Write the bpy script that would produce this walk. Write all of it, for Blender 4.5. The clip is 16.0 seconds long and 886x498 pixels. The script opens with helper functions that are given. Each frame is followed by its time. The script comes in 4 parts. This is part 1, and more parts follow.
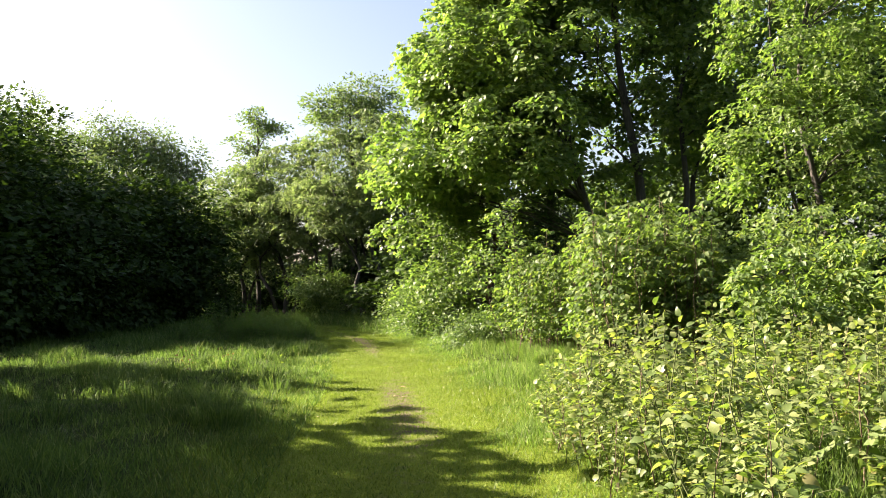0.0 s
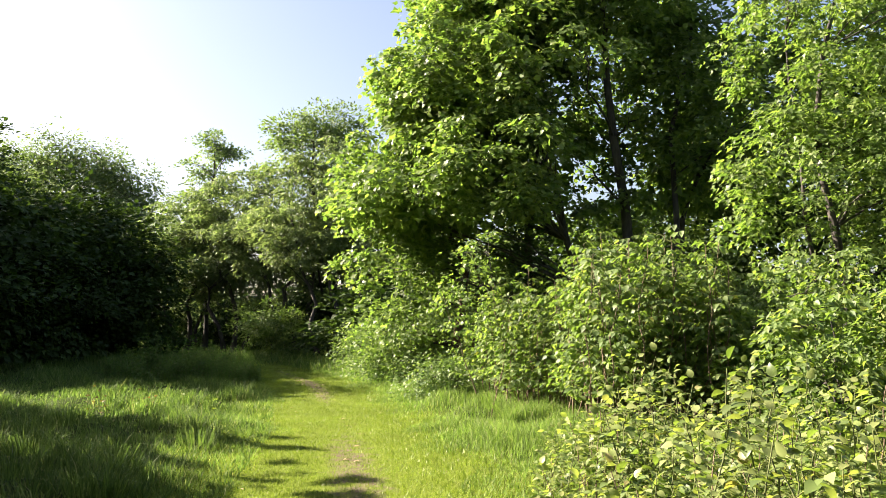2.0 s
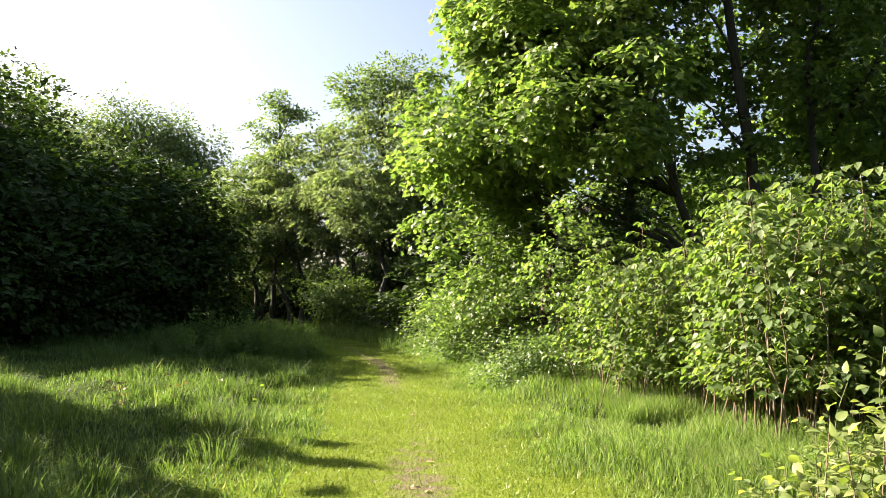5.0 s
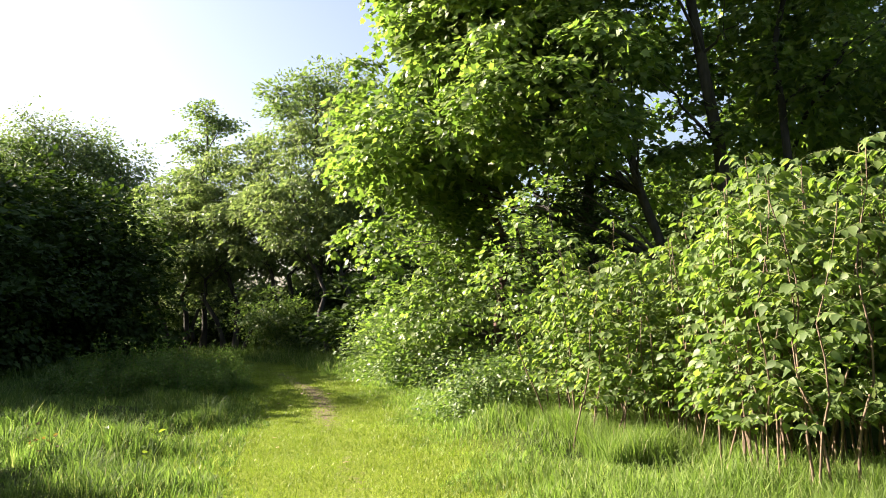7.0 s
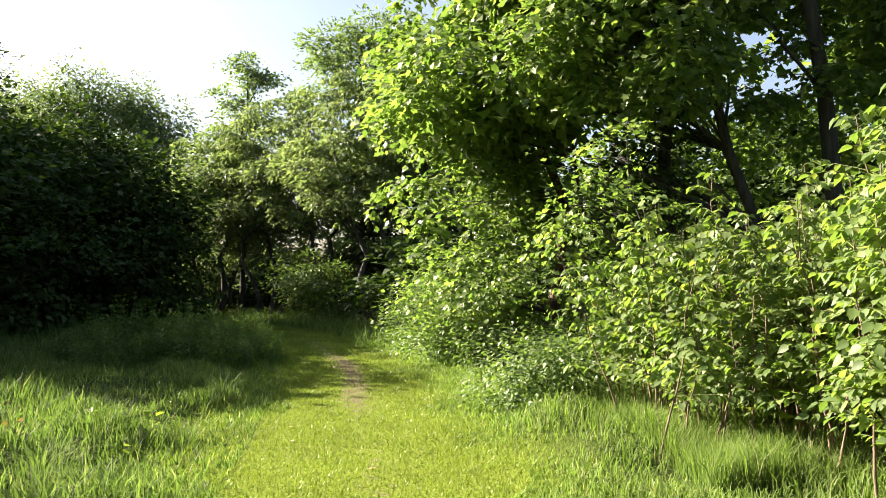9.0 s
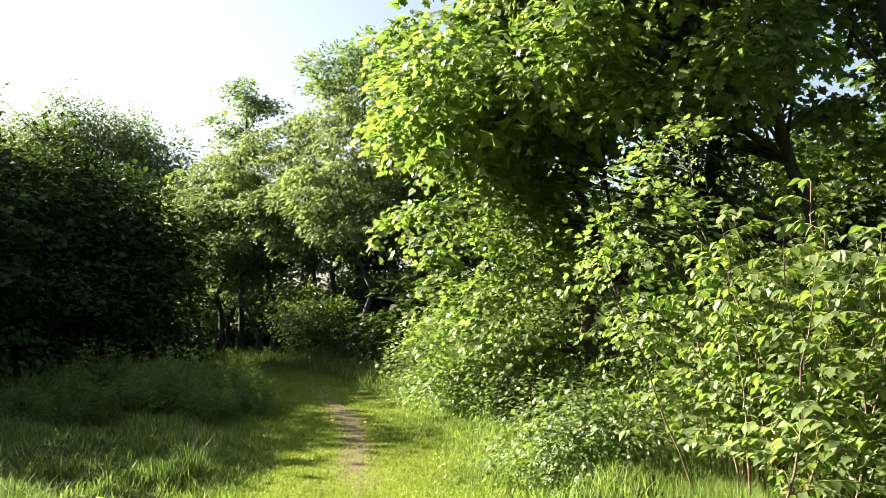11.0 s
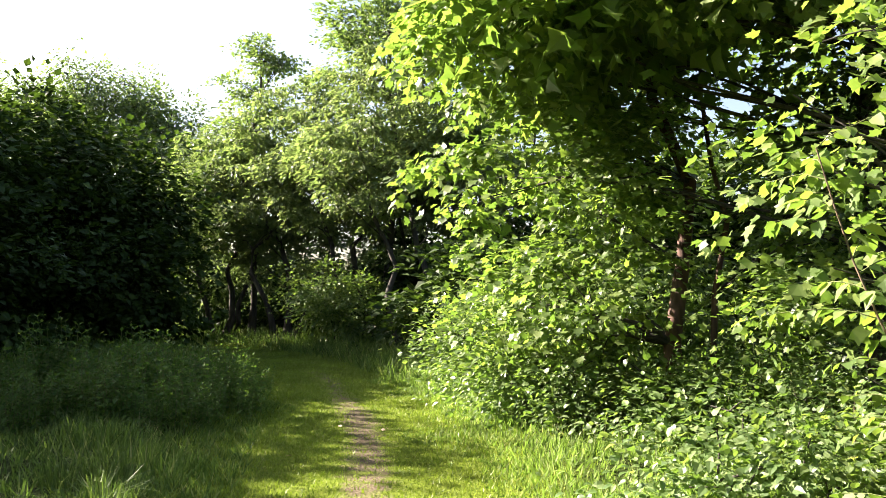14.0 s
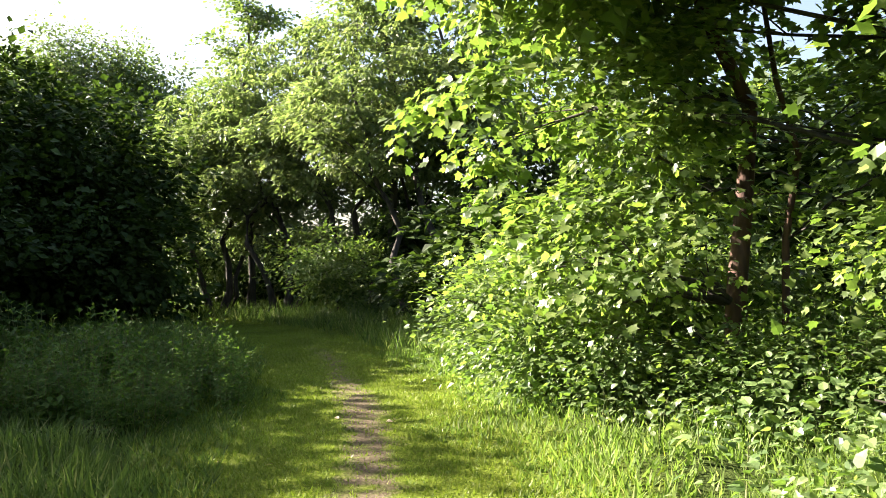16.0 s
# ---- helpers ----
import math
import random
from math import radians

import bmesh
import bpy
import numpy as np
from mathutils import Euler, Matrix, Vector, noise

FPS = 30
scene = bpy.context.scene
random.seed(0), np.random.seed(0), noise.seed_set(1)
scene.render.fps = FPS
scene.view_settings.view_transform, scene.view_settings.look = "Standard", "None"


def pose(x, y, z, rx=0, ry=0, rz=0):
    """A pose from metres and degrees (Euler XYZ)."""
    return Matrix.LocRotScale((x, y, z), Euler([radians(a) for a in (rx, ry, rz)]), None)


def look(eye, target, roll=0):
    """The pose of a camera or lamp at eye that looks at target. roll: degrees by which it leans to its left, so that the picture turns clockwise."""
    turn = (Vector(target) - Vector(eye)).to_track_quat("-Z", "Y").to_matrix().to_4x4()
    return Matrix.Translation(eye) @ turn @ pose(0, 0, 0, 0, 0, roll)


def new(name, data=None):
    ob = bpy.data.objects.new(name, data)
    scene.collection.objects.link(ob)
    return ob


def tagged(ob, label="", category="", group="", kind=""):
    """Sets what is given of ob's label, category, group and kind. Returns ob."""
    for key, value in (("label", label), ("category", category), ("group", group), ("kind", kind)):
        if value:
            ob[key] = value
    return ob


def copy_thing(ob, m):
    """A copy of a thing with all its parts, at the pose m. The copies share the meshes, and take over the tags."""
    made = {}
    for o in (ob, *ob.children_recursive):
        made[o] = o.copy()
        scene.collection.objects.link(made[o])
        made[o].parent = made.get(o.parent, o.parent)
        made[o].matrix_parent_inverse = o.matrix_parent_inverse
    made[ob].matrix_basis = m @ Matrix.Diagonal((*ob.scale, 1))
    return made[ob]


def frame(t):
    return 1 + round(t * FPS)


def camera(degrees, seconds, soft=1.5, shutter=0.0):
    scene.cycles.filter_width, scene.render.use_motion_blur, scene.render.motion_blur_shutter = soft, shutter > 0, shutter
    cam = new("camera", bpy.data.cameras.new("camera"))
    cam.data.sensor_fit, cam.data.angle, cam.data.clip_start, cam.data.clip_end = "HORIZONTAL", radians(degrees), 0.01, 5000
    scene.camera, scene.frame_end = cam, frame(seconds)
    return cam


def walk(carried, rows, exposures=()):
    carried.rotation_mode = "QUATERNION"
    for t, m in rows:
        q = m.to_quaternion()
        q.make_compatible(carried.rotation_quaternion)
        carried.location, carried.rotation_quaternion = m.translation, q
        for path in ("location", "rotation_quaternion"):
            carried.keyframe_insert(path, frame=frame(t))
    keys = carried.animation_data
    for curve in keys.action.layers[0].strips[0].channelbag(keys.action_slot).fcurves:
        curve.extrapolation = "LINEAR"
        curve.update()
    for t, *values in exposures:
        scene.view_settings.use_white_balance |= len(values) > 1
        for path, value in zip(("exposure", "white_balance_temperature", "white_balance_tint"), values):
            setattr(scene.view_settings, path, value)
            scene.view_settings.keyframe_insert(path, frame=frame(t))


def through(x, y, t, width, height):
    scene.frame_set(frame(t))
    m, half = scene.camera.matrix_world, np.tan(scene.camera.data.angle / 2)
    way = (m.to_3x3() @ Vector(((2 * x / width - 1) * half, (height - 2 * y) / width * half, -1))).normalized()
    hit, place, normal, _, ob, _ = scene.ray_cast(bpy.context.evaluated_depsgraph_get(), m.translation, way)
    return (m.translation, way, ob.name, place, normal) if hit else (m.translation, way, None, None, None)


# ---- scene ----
# ---- camera ----
PATH = [
    (0, (-0.000, 0.000, 1.537), (0.279, 9.987, 1.975), -1.48),
    (0.5, (-0.039, 0.508, 1.509), (0.197, 10.500, 1.813), 1.70),
    (1, (0.015, 1.025, 1.512), (0.566, 11.004, 1.862), 0.39),
    (1.5, (-0.024, 1.568, 1.507), (0.572, 11.533, 2.080), 1.36),
    (2, (-0.064, 2.084, 1.478), (0.705, 12.007, 2.450), 0.77),
    (2.5, (-0.132, 2.595, 1.468), (0.202, 12.502, 2.788), 1.40),
    (3, (-0.129, 3.102, 1.459), (0.544, 13.019, 2.561), 1.11),
    (3.5, (-0.126, 3.570, 1.490), (-0.203, 13.529, 2.382), 0.83),
    (3.7, (-0.142, 3.738, 1.543), (-0.568, 13.702, 2.271), 2.06),
    (5.8, (-0.094, 5.509, 1.473), (-0.097, 15.498, 1.941), 0.31),
    (6, (-0.088, 5.695, 1.474), (-0.360, 15.687, 1.775), 1.17),
    (6.5, (-0.063, 6.196, 1.481), (0.407, 16.150, 2.310), -0.33),
    (7, (-0.036, 6.687, 1.488), (0.511, 16.639, 2.300), -1.10),
    (7.5, (-0.059, 7.142, 1.475), (0.335, 17.097, 2.329), -0.13),
    (8, (-0.060, 7.587, 1.456), (0.165, 17.562, 2.137), -1.08),
    (8.2, (-0.061, 7.768, 1.493), (-0.118, 17.753, 2.039), 0.40),
    (10.3, (0.013, 9.608, 1.541), (0.253, 19.599, 1.900), -0.70),
    (10.5, (-0.024, 9.799, 1.582), (0.060, 19.788, 2.051), -2.16),
    (11, (-0.134, 10.280, 1.580), (-0.253, 20.245, 2.405), -0.22),
    (11.5, (-0.171, 10.767, 1.557), (-0.625, 20.751, 1.901), -1.05),
    (12, (-0.191, 11.298, 1.519), (-0.573, 21.285, 1.856), -0.17),
    (12.5, (-0.219, 11.834, 1.493), (-0.083, 21.819, 2.015), 0.03),
    (13, (-0.265, 12.334, 1.502), (-0.461, 22.316, 2.068), 0.93),
    (13.5, (-0.340, 12.788, 1.498), (-0.438, 22.763, 2.191), 0.20),
    (14, (-0.387, 13.270, 1.474), (-0.835, 23.240, 2.096), 0.55),
    (14.5, (-0.423, 13.649, 1.477), (-1.323, 23.607, 1.658), 0.10),
    (15, (-0.431, 14.122, 1.447), (-1.193, 24.089, 1.723), -1.62),
    (15.5, (-0.478, 14.528, 1.441), (-1.301, 24.489, 1.756), -0.46),
    (16, (-0.514, 14.922, 1.433), (-1.043, 24.906, 1.626), -1.57),
]
cam = camera(58.0, 16.0, soft=0.7)
walk(cam, [(t, look(eye, target, roll)) for t, eye, target, roll in PATH], exposures=[(0, 2.48, 6880, 19), (8, 2.5, 6860, 19), (11, 2.62, 6800, 18), (16, 2.88, 6760, 18)])

# ---- sky and sun ----
SUN_AZ = radians(71)      # left of the way walked
SUN_EL = radians(31)
sun_way = Vector((-math.sin(SUN_AZ) * math.cos(SUN_EL), math.cos(SUN_AZ) * math.cos(SUN_EL), math.sin(SUN_EL)))
world = bpy.data.worlds.new("sky")
scene.world = world
world.use_nodes = True
wn = world.node_tree.nodes
sky = wn.new("ShaderNodeTexSky")
sky.sky_type = 'NISHITA'
sky.sun_disc = False
sky.sun_elevation = SUN_EL
sky.sun_rotation = -SUN_AZ
sky.air_density, sky.dust_density, sky.ozone_density = 1.0, 2.8, 1.0
wn["Background"].inputs[1].default_value = 0.05
world.node_tree.links.new(sky.outputs[0], wn["Background"].inputs[0])
sun_data = bpy.data.lights.new("sun", 'SUN')
sun_data.energy, sun_data.angle, sun_data.color = 5.0, radians(0.53), (1.0, 0.93, 0.80)
sun = new("sun", sun_data)
sun.matrix_world = look(sun_way * 50, (0, 0, 0))


# ---- materials ----
def nodes_of(name):
    mat = bpy.data.materials.new(name)
    mat.use_nodes = True
    nt = mat.node_tree
    return mat, nt, nt.nodes["Principled BSDF"]


def ramp_node(nt, fac, stops):
    r = nt.nodes.new("ShaderNodeValToRGB")
    e = r.color_ramp.elements
    while len(e) < len(stops):
        e.new(0.5)
    for i, (p, c) in enumerate(stops):
        e[i].position, e[i].color = p, (*c, 1)
    nt.links.new(fac, r.inputs[0])
    return r.outputs[0]


def noise_node(nt, scale, detail=3.0, vec=None):
    n = nt.nodes.new("ShaderNodeTexNoise")
    n.inputs["Scale"].default_value, n.inputs["Detail"].default_value = scale, detail
    if vec is None:
        vec = nt.nodes.new("ShaderNodeTexCoord").outputs["Object"]
    nt.links.new(vec, n.inputs["Vector"])
    return n.outputs["Fac"]


def leaf_material(name, dark, mid, light, odd=None, through=0.4, gloss=0.42, spec=0.35, glow=(1.9, 2.1, 0.8), single=False):
    """Leaf: a diffuse and slightly waxy face, with light passing through the blade."""
    mat, nt, p = nodes_of(name)
    geo = nt.nodes.new("ShaderNodeNewGeometry")
    rnd = geo.outputs["Random Per Island"]
    if single:
        rnd = nt.nodes.new("ShaderNodeObjectInfo").outputs["Random"]
    stops = [(0.0, dark), (0.45, mid), (0.9, light)]
    stops.append((1.0, odd if odd else light))
    col = ramp_node(nt, rnd, stops)
    pos = geo.outputs["Position"]
    big = noise_node(nt, 0.9, 3, pos)
    hsv = nt.nodes.new("ShaderNodeHueSaturation")
    mr = nt.nodes.new("ShaderNodeMapRange")
    mr.inputs[1].default_value, mr.inputs[2].default_value, mr.inputs[3].default_value, mr.inputs[4].default_value = 0.3, 0.7, 0.75, 1.2
    nt.links.new(big, mr.inputs[0])
    nt.links.new(mr.outputs[0], hsv.inputs["Value"])
    nt.links.new(col, hsv.inputs["Color"])
    nt.links.new(hsv.outputs[0], p.inputs["Base Color"])
    p.inputs["Roughness"].default_value = gloss
    p.inputs["Specular IOR Level"].default_value = spec
    mul = nt.nodes.new("ShaderNodeVectorMath")
    mul.operation = 'MULTIPLY'
    mul.inputs[1].default_value = glow
    nt.links.new(hsv.outputs[0], mul.inputs[0])
    tr = nt.nodes.new("ShaderNodeBsdfTranslucent")
    nt.links.new(mul.outputs[0], tr.inputs[0])
    mix = nt.nodes.new("ShaderNodeMixShader")
    mix.inputs[0].default_value = through
    nt.links.new(p.outputs[0], mix.inputs[1])
    nt.links.new(tr.outputs[0], mix.inputs[2])
    nt.links.new(mix.outputs[0], nt.nodes["Material Output"].inputs[0])
    return mat


def bark_material(name, a, b, scale=14.0):
    mat, nt, p = nodes_of(name)
    tc = nt.nodes.new("ShaderNodeTexCoord")
    mp = nt.nodes.new("ShaderNodeMapping")
    mp.inputs["Scale"].default_value = (1, 1, 0.18)
    nt.links.new(tc.outputs["Object"], mp.inputs[0])
    f = noise_node(nt, scale, 6, mp.outputs[0])
    nt.links.new(ramp_node(nt, f, [(0.3, a), (0.7, b)]), p.inputs["Base Color"])
    p.inputs["Roughness"].default_value = 0.9
    bump = nt.nodes.new("ShaderNodeBump")
    bump.inputs["Strength"].default_value, bump.inputs["Distance"].default_value = 0.7, 0.02
    nt.links.new(f, bump.inputs["Height"])
    nt.links.new(bump.outputs[0], p.inputs["Normal"])
    return mat


MAPLE = leaf_material("sycamore_leaf", (0.06, 0.10, 0.028), (0.10, 0.15, 0.042), (0.165, 0.215, 0.063), through=0.44, glow=(1.8, 2.1, 0.9))
IVY = leaf_material("ivy_leaf", (0.02, 0.045, 0.012), (0.03, 0.06, 0.016), (0.045, 0.08, 0.022), through=0.2)
WILLOW = leaf_material("willow_leaf", (0.085, 0.125, 0.049), (0.125, 0.175, 0.067), (0.175, 0.22, 0.091), through=0.42, glow=(1.6, 1.7, 1.0))
ALDER = leaf_material("alder_leaf", (0.06, 0.095, 0.042), (0.085, 0.125, 0.059), (0.12, 0.16, 0.077), through=0.42)
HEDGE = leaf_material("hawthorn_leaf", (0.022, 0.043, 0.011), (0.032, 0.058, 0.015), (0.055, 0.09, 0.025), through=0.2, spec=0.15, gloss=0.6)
BRAMBLE = leaf_material("bramble_leaf", (0.055, 0.10, 0.028), (0.09, 0.145, 0.045), (0.15, 0.205, 0.077), through=0.35, spec=0.45, gloss=0.44)
KNOT = leaf_material("knotweed_leaf", (0.07, 0.115, 0.034), (0.11, 0.165, 0.050), (0.165, 0.22, 0.073), (0.23, 0.24, 0.063), through=0.42, spec=0.3, gloss=0.5)
KNOT_YOUNG = leaf_material("knotweed_young_leaf", (0.095, 0.145, 0.039), (0.155, 0.20, 0.059), (0.24, 0.275, 0.098), (0.30, 0.26, 0.112), through=0.38, spec=0.4, single=True)
KNOT_SMALL = leaf_material("knotweed_small_leaf", (0.09, 0.14, 0.039), (0.15, 0.195, 0.059), (0.24, 0.27, 0.098), (0.33, 0.26, 0.112), through=0.38, spec=0.4)
NETTLE = leaf_material("nettle_leaf", (0.042, 0.085, 0.022), (0.065, 0.12, 0.031), (0.10, 0.16, 0.050), through=0.35, spec=0.1, gloss=0.6)
VERGE = leaf_material("verge_grass_blade", (0.085, 0.135, 0.031), (0.12, 0.18, 0.043), (0.17, 0.23, 0.070), (0.25, 0.25, 0.126), through=0.4, glow=(1.5, 1.75, 0.9), spec=0.15, gloss=0.6)
GRASS = leaf_material("meadow_grass_blade", (0.055, 0.09, 0.025), (0.085, 0.135, 0.036), (0.145, 0.20, 0.059), (0.25, 0.25, 0.126), through=0.4, glow=(1.5, 1.75, 0.9), spec=0.15, gloss=0.6)
TURF = leaf_material("turf_blade", (0.11, 0.165, 0.022), (0.145, 0.205, 0.031), (0.175, 0.23, 0.042), (0.20, 0.23, 0.070), through=0.3, glow=(1.5, 1.6, 0.8), spec=0.2)
BARK = bark_material("grey_bark", (0.022, 0.019, 0.015), (0.07, 0.06, 0.05))
RED_BARK = bark_material("reddish_bark", (0.045, 0.024, 0.017), (0.13, 0.07, 0.05))
CANE = bark_material("cane_stem", (0.08, 0.055, 0.035), (0.20, 0.14, 0.09), 30)
GREEN_STEM = bark_material("green_stem", (0.08, 0.10, 0.03), (0.14, 0.16, 0.05), 30)
DRY = leaf_material("dry_leaf", (0.16, 0.10, 0.05), (0.28, 0.20, 0.11), (0.42, 0.34, 0.22), through=0.15)


# ---- the line of the trail ----
def trail_x(y):
    """Middle of the mown trail at y."""
    return np.interp(y, [-40, 0, 6, 13, 20, 27, 32, 36, 41, 60], [0.6, 0.0, -0.25, -0.5, -1.35, -2.9, -5.0, -8.0, -13.0, -32.0])


def trail_half(y):
    return np.interp(y, [0, 12, 20, 30, 40], [1.35, 1.3, 1.15, 1.25, 1.6])


def height_at(x, y):
    """Ground height: level on the trail, gently lumpy and a little raised beside it."""
    d = np.abs(x - trail_x(y)) - trail_half(y)
    s = np.clip(d / 1.2, 0, 1)
    lump = 0.05 * np.sin(1.9 * x + 0.7 * y) * np.sin(1.3 * y - 0.8 * x) + 0.035 * np.sin(4.1 * x + 1.3) * np.sin(3.3 * y)
    return s * (0.05 + 1.7 * lump) + 0.008 * np.sin(5 * x + 2 * y) * np.sin(4.3 * y)


# ---- mesh makers ----
def mesh_from(name, verts, faces, mat, smooth=False):
    """faces: one (n, 3) or (n, 4) array."""
    me = bpy.data.meshes.new(name)
    verts = np.asarray(verts, dtype=np.float32)
    faces = np.asarray(faces, dtype=np.int32)
    n, k = faces.shape
    me.vertices.add(len(verts))
    me.vertices.foreach_set("co", verts.ravel())
    me.loops.add(n * k)
    me.loops.foreach_set("vertex_index", faces.ravel())
    me.polygons.add(n)
    me.polygons.foreach_set("loop_start", np.arange(0, n * k, k, dtype=np.int32))
    me.polygons.foreach_set("use_smooth", np.full(n, smooth))
    me.update(calc_edges=True)
    me.materials.append(mat)
    return me


def part(name, me, parent=None, label="", m=None):
    ob = new(name, me)
    if parent is not None:
        ob.parent = parent
    if m is not None:
        ob.matrix_basis = m
    if label:
        tagged(ob, label)
    return ob


def thing(name, label, category, group="", kind="", m=None):
    ob = new(name)
    if m is not None:
        ob.matrix_basis = m
    return tagged(ob, label, category, group, kind)


KITE = (np.array([[0, 0, 0], [-0.5, 0.42, 0.10], [0, 1, -0.04], [0.5, 0.42, 0.10]]), np.array([[0, 1, 2], [0, 2, 3]]))
LOBED = (np.array([[0, 0, 0], [-0.56, 0.30, 0.08], [-0.22, 0.52, 0.0], [0, 1, -0.12], [0.22, 0.52, 0.0], [0.56, 0.30, 0.08]]),
         np.array([[0, 1, 2], [0, 2, 3], [0, 3, 4], [0, 4, 5]]))
PALM = (np.array([[0, 0, 0], [-0.5, 0.12, 0.06], [-0.36, 0.36, 0.02], [-0.5, 0.70, 0.03], [-0.25, 0.64, 0.0], [0, 1, -0.14], [0.25, 0.64, 0.0], [0.5, 0.70, 0.03], [0.36, 0.36, 0.02], [0.5, 0.12, 0.06]]),
        np.array([[0, 1, 2], [0, 2, 4], [2, 3, 4], [0, 4, 6], [4, 5, 6], [0, 6, 8], [6, 7, 8], [0, 8, 9]]))
OVAL = (np.array([[0, 0, 0], [-0.42, 0.16, 0.06], [-0.44, 0.50, 0.05], [0, 0.55, -0.02], [0.44, 0.50, 0.05], [0.42, 0.16, 0.06], [0, 1, -0.16]]),
        np.array([[0, 1, 3], [1, 2, 3], [2, 6, 3], [3, 6, 4], [3, 4, 5], [3, 5, 0]]))


def fine_leaf():
    """An ovate leaf with a folded midrib, curved along its length: rows of left edge, midrib, right edge."""
    rows = [(0.0, 0.0), (0.10, 0.34), (0.30, 0.48), (0.52, 0.46), (0.74, 0.30), (0.90, 0.12)]
    v, f = [], []
    for y, w in rows:
        z = 0.10 * math.sin(y * 2.2) - 0.20 * y * y
        v += [(-w, y, z + 0.16 * w), (0, y, z), (w, y, z + 0.16 * w)]
    v.append((0, 1.0, -0.14))
    for k in range(5):
        a = 3 * k
        for j in (0, 1):
            f += [(a + j, a + j + 1, a + j + 4), (a + j, a + j + 4, a + j + 3)]
    f += [(15, 16, 18), (16, 17, 18)]
    return np.array(v), np.array(f)


FINE = fine_leaf()


def unit(v):
    return v / np.maximum(np.linalg.norm(v, axis=-1, keepdims=True), 1e-9)


def leaves(c, d, n, length, width, shape):
    """Vertices and faces of one leaf at each place c, pointing along d with its face towards n."""
    proto, tris = shape
    d = unit(d)
    s = unit(np.cross(d, n))
    n = np.cross(s, d)
    L, W = np.asarray(length)[:, None, None], np.asarray(width)[:, None, None]
    v = c[:, None, :] + s[:, None, :] * (proto[None, :, 0:1] * W) + d[:, None, :] * (proto[None, :, 1:2] * L) + n[:, None, :] * (proto[None, :, 2:3] * L)
    k = len(proto)
    f = tris[None] + (np.arange(len(c)) * k)[:, None, None]
    return v.reshape(-1, 3), f.reshape(-1, 3)


def sprays(rng, centres, outs, count, spread, thick, size, shape, aspect=0.9, droop=0.5, upness=1.0, tilt=0.75):
    """Leaves in flat, slightly drooping sprays round each centre."""
    m = len(centres)
    c = np.repeat(centres, count, 0)
    o = np.repeat(unit(outs), count, 0)
    sp = np.repeat(spread if np.ndim(spread) else np.full(m, spread), count)[:, None]
    off = np.clip(rng.normal(size=(m * count, 3)), -1.9, 1.9) * np.array([1, 1, 0]) * sp
    r2 = (off ** 2).sum(1, keepdims=True) / np.maximum(sp, 1e-6)
    off[:, 2:3] = rng.normal(size=(m * count, 1)) * thick - droop * 0.35 * r2
    off += o * np.array([1, 1, 0.3]) * np.minimum(np.abs(rng.normal(size=(m * count, 1))), 1.8) * sp * 0.5
    pos = c + off
    d = unit(off * np.array([1, 1, 0.3])) * 0.8 + o * 0.6 + rng.normal(size=pos.shape) * 0.45 + np.array([0, 0, -0.35 * droop])
    n = np.array([0, 0, upness]) + o * tilt + rng.normal(size=pos.shape) * 0.42
    L = size * rng.uniform(0.6, 1.25, m * count)
    return leaves(pos, d, n, L, L * aspect, shape)


def tufts(rng, centres, outs, count, spread, size, shape, aspect=0.9):
    """Leaves laid like shingles over rounded tufts, darker and emptier below."""
    m = len(centres)
    c = np.repeat(centres, count, 0)
    o = np.repeat(unit(outs), count, 0)
    sp = np.repeat(spread, count)[:, None]
    e = unit(rng.normal(size=(m * count, 3)) + np.array([0, 0, 0.75]) + o * 0.55)
    pos = c + e * np.array([1, 1, 0.62]) * sp * np.clip(1 - np.abs(rng.normal(size=(m * count, 1))) * 0.22, 0.3, 1)
    d = e * np.array([1, 1, 0.2]) + rng.normal(size=pos.shape) * 0.35 + np.array([0, 0, -0.5])
    n = e * 0.8 + np.array([0, 0, 0.6]) + rng.normal(size=pos.shape) * 0.33
    L = size * rng.uniform(0.6, 1.25, m * count)
    return leaves(pos, d, n, L, L * aspect, shape)


def tubes(lines, sides=6):
    """Tapered tubes. lines: list of (points (n,3), radii (n))."""
    vs, fs, base = [], [], 0
    ang = np.arange(sides) * 2 * np.pi / sides
    for pts, rad in lines:
        pts = np.asarray(pts, float)
        t = unit(np.gradient(pts, axis=0))
        ref = np.where(np.abs(t[:, 2:3]) > 0.9, np.array([[1.0, 0, 0]]), np.array([[0, 0, 1.0]]))
        u = unit(np.cross(t, ref))
        w = np.cross(t, u)
        ring = pts[:, None] + (u[:, None] * np.cos(ang)[None, :, None] + w[:, None] * np.sin(ang)[None, :, None]) * np.asarray(rad)[:, None, None]
        n = len(pts)
        vs.append(ring.reshape(-1, 3))
        i = np.arange(n - 1)[:, None] * sides
        j = np.arange(sides)[None, :]
        q = np.stack([i + j, i + (j + 1) % sides, i + sides + (j + 1) % sides, i + sides + j], -1).reshape(-1, 4)
        fs.append(q + base)
        base += n * sides
    return np.concatenate(vs), np.concatenate(fs)


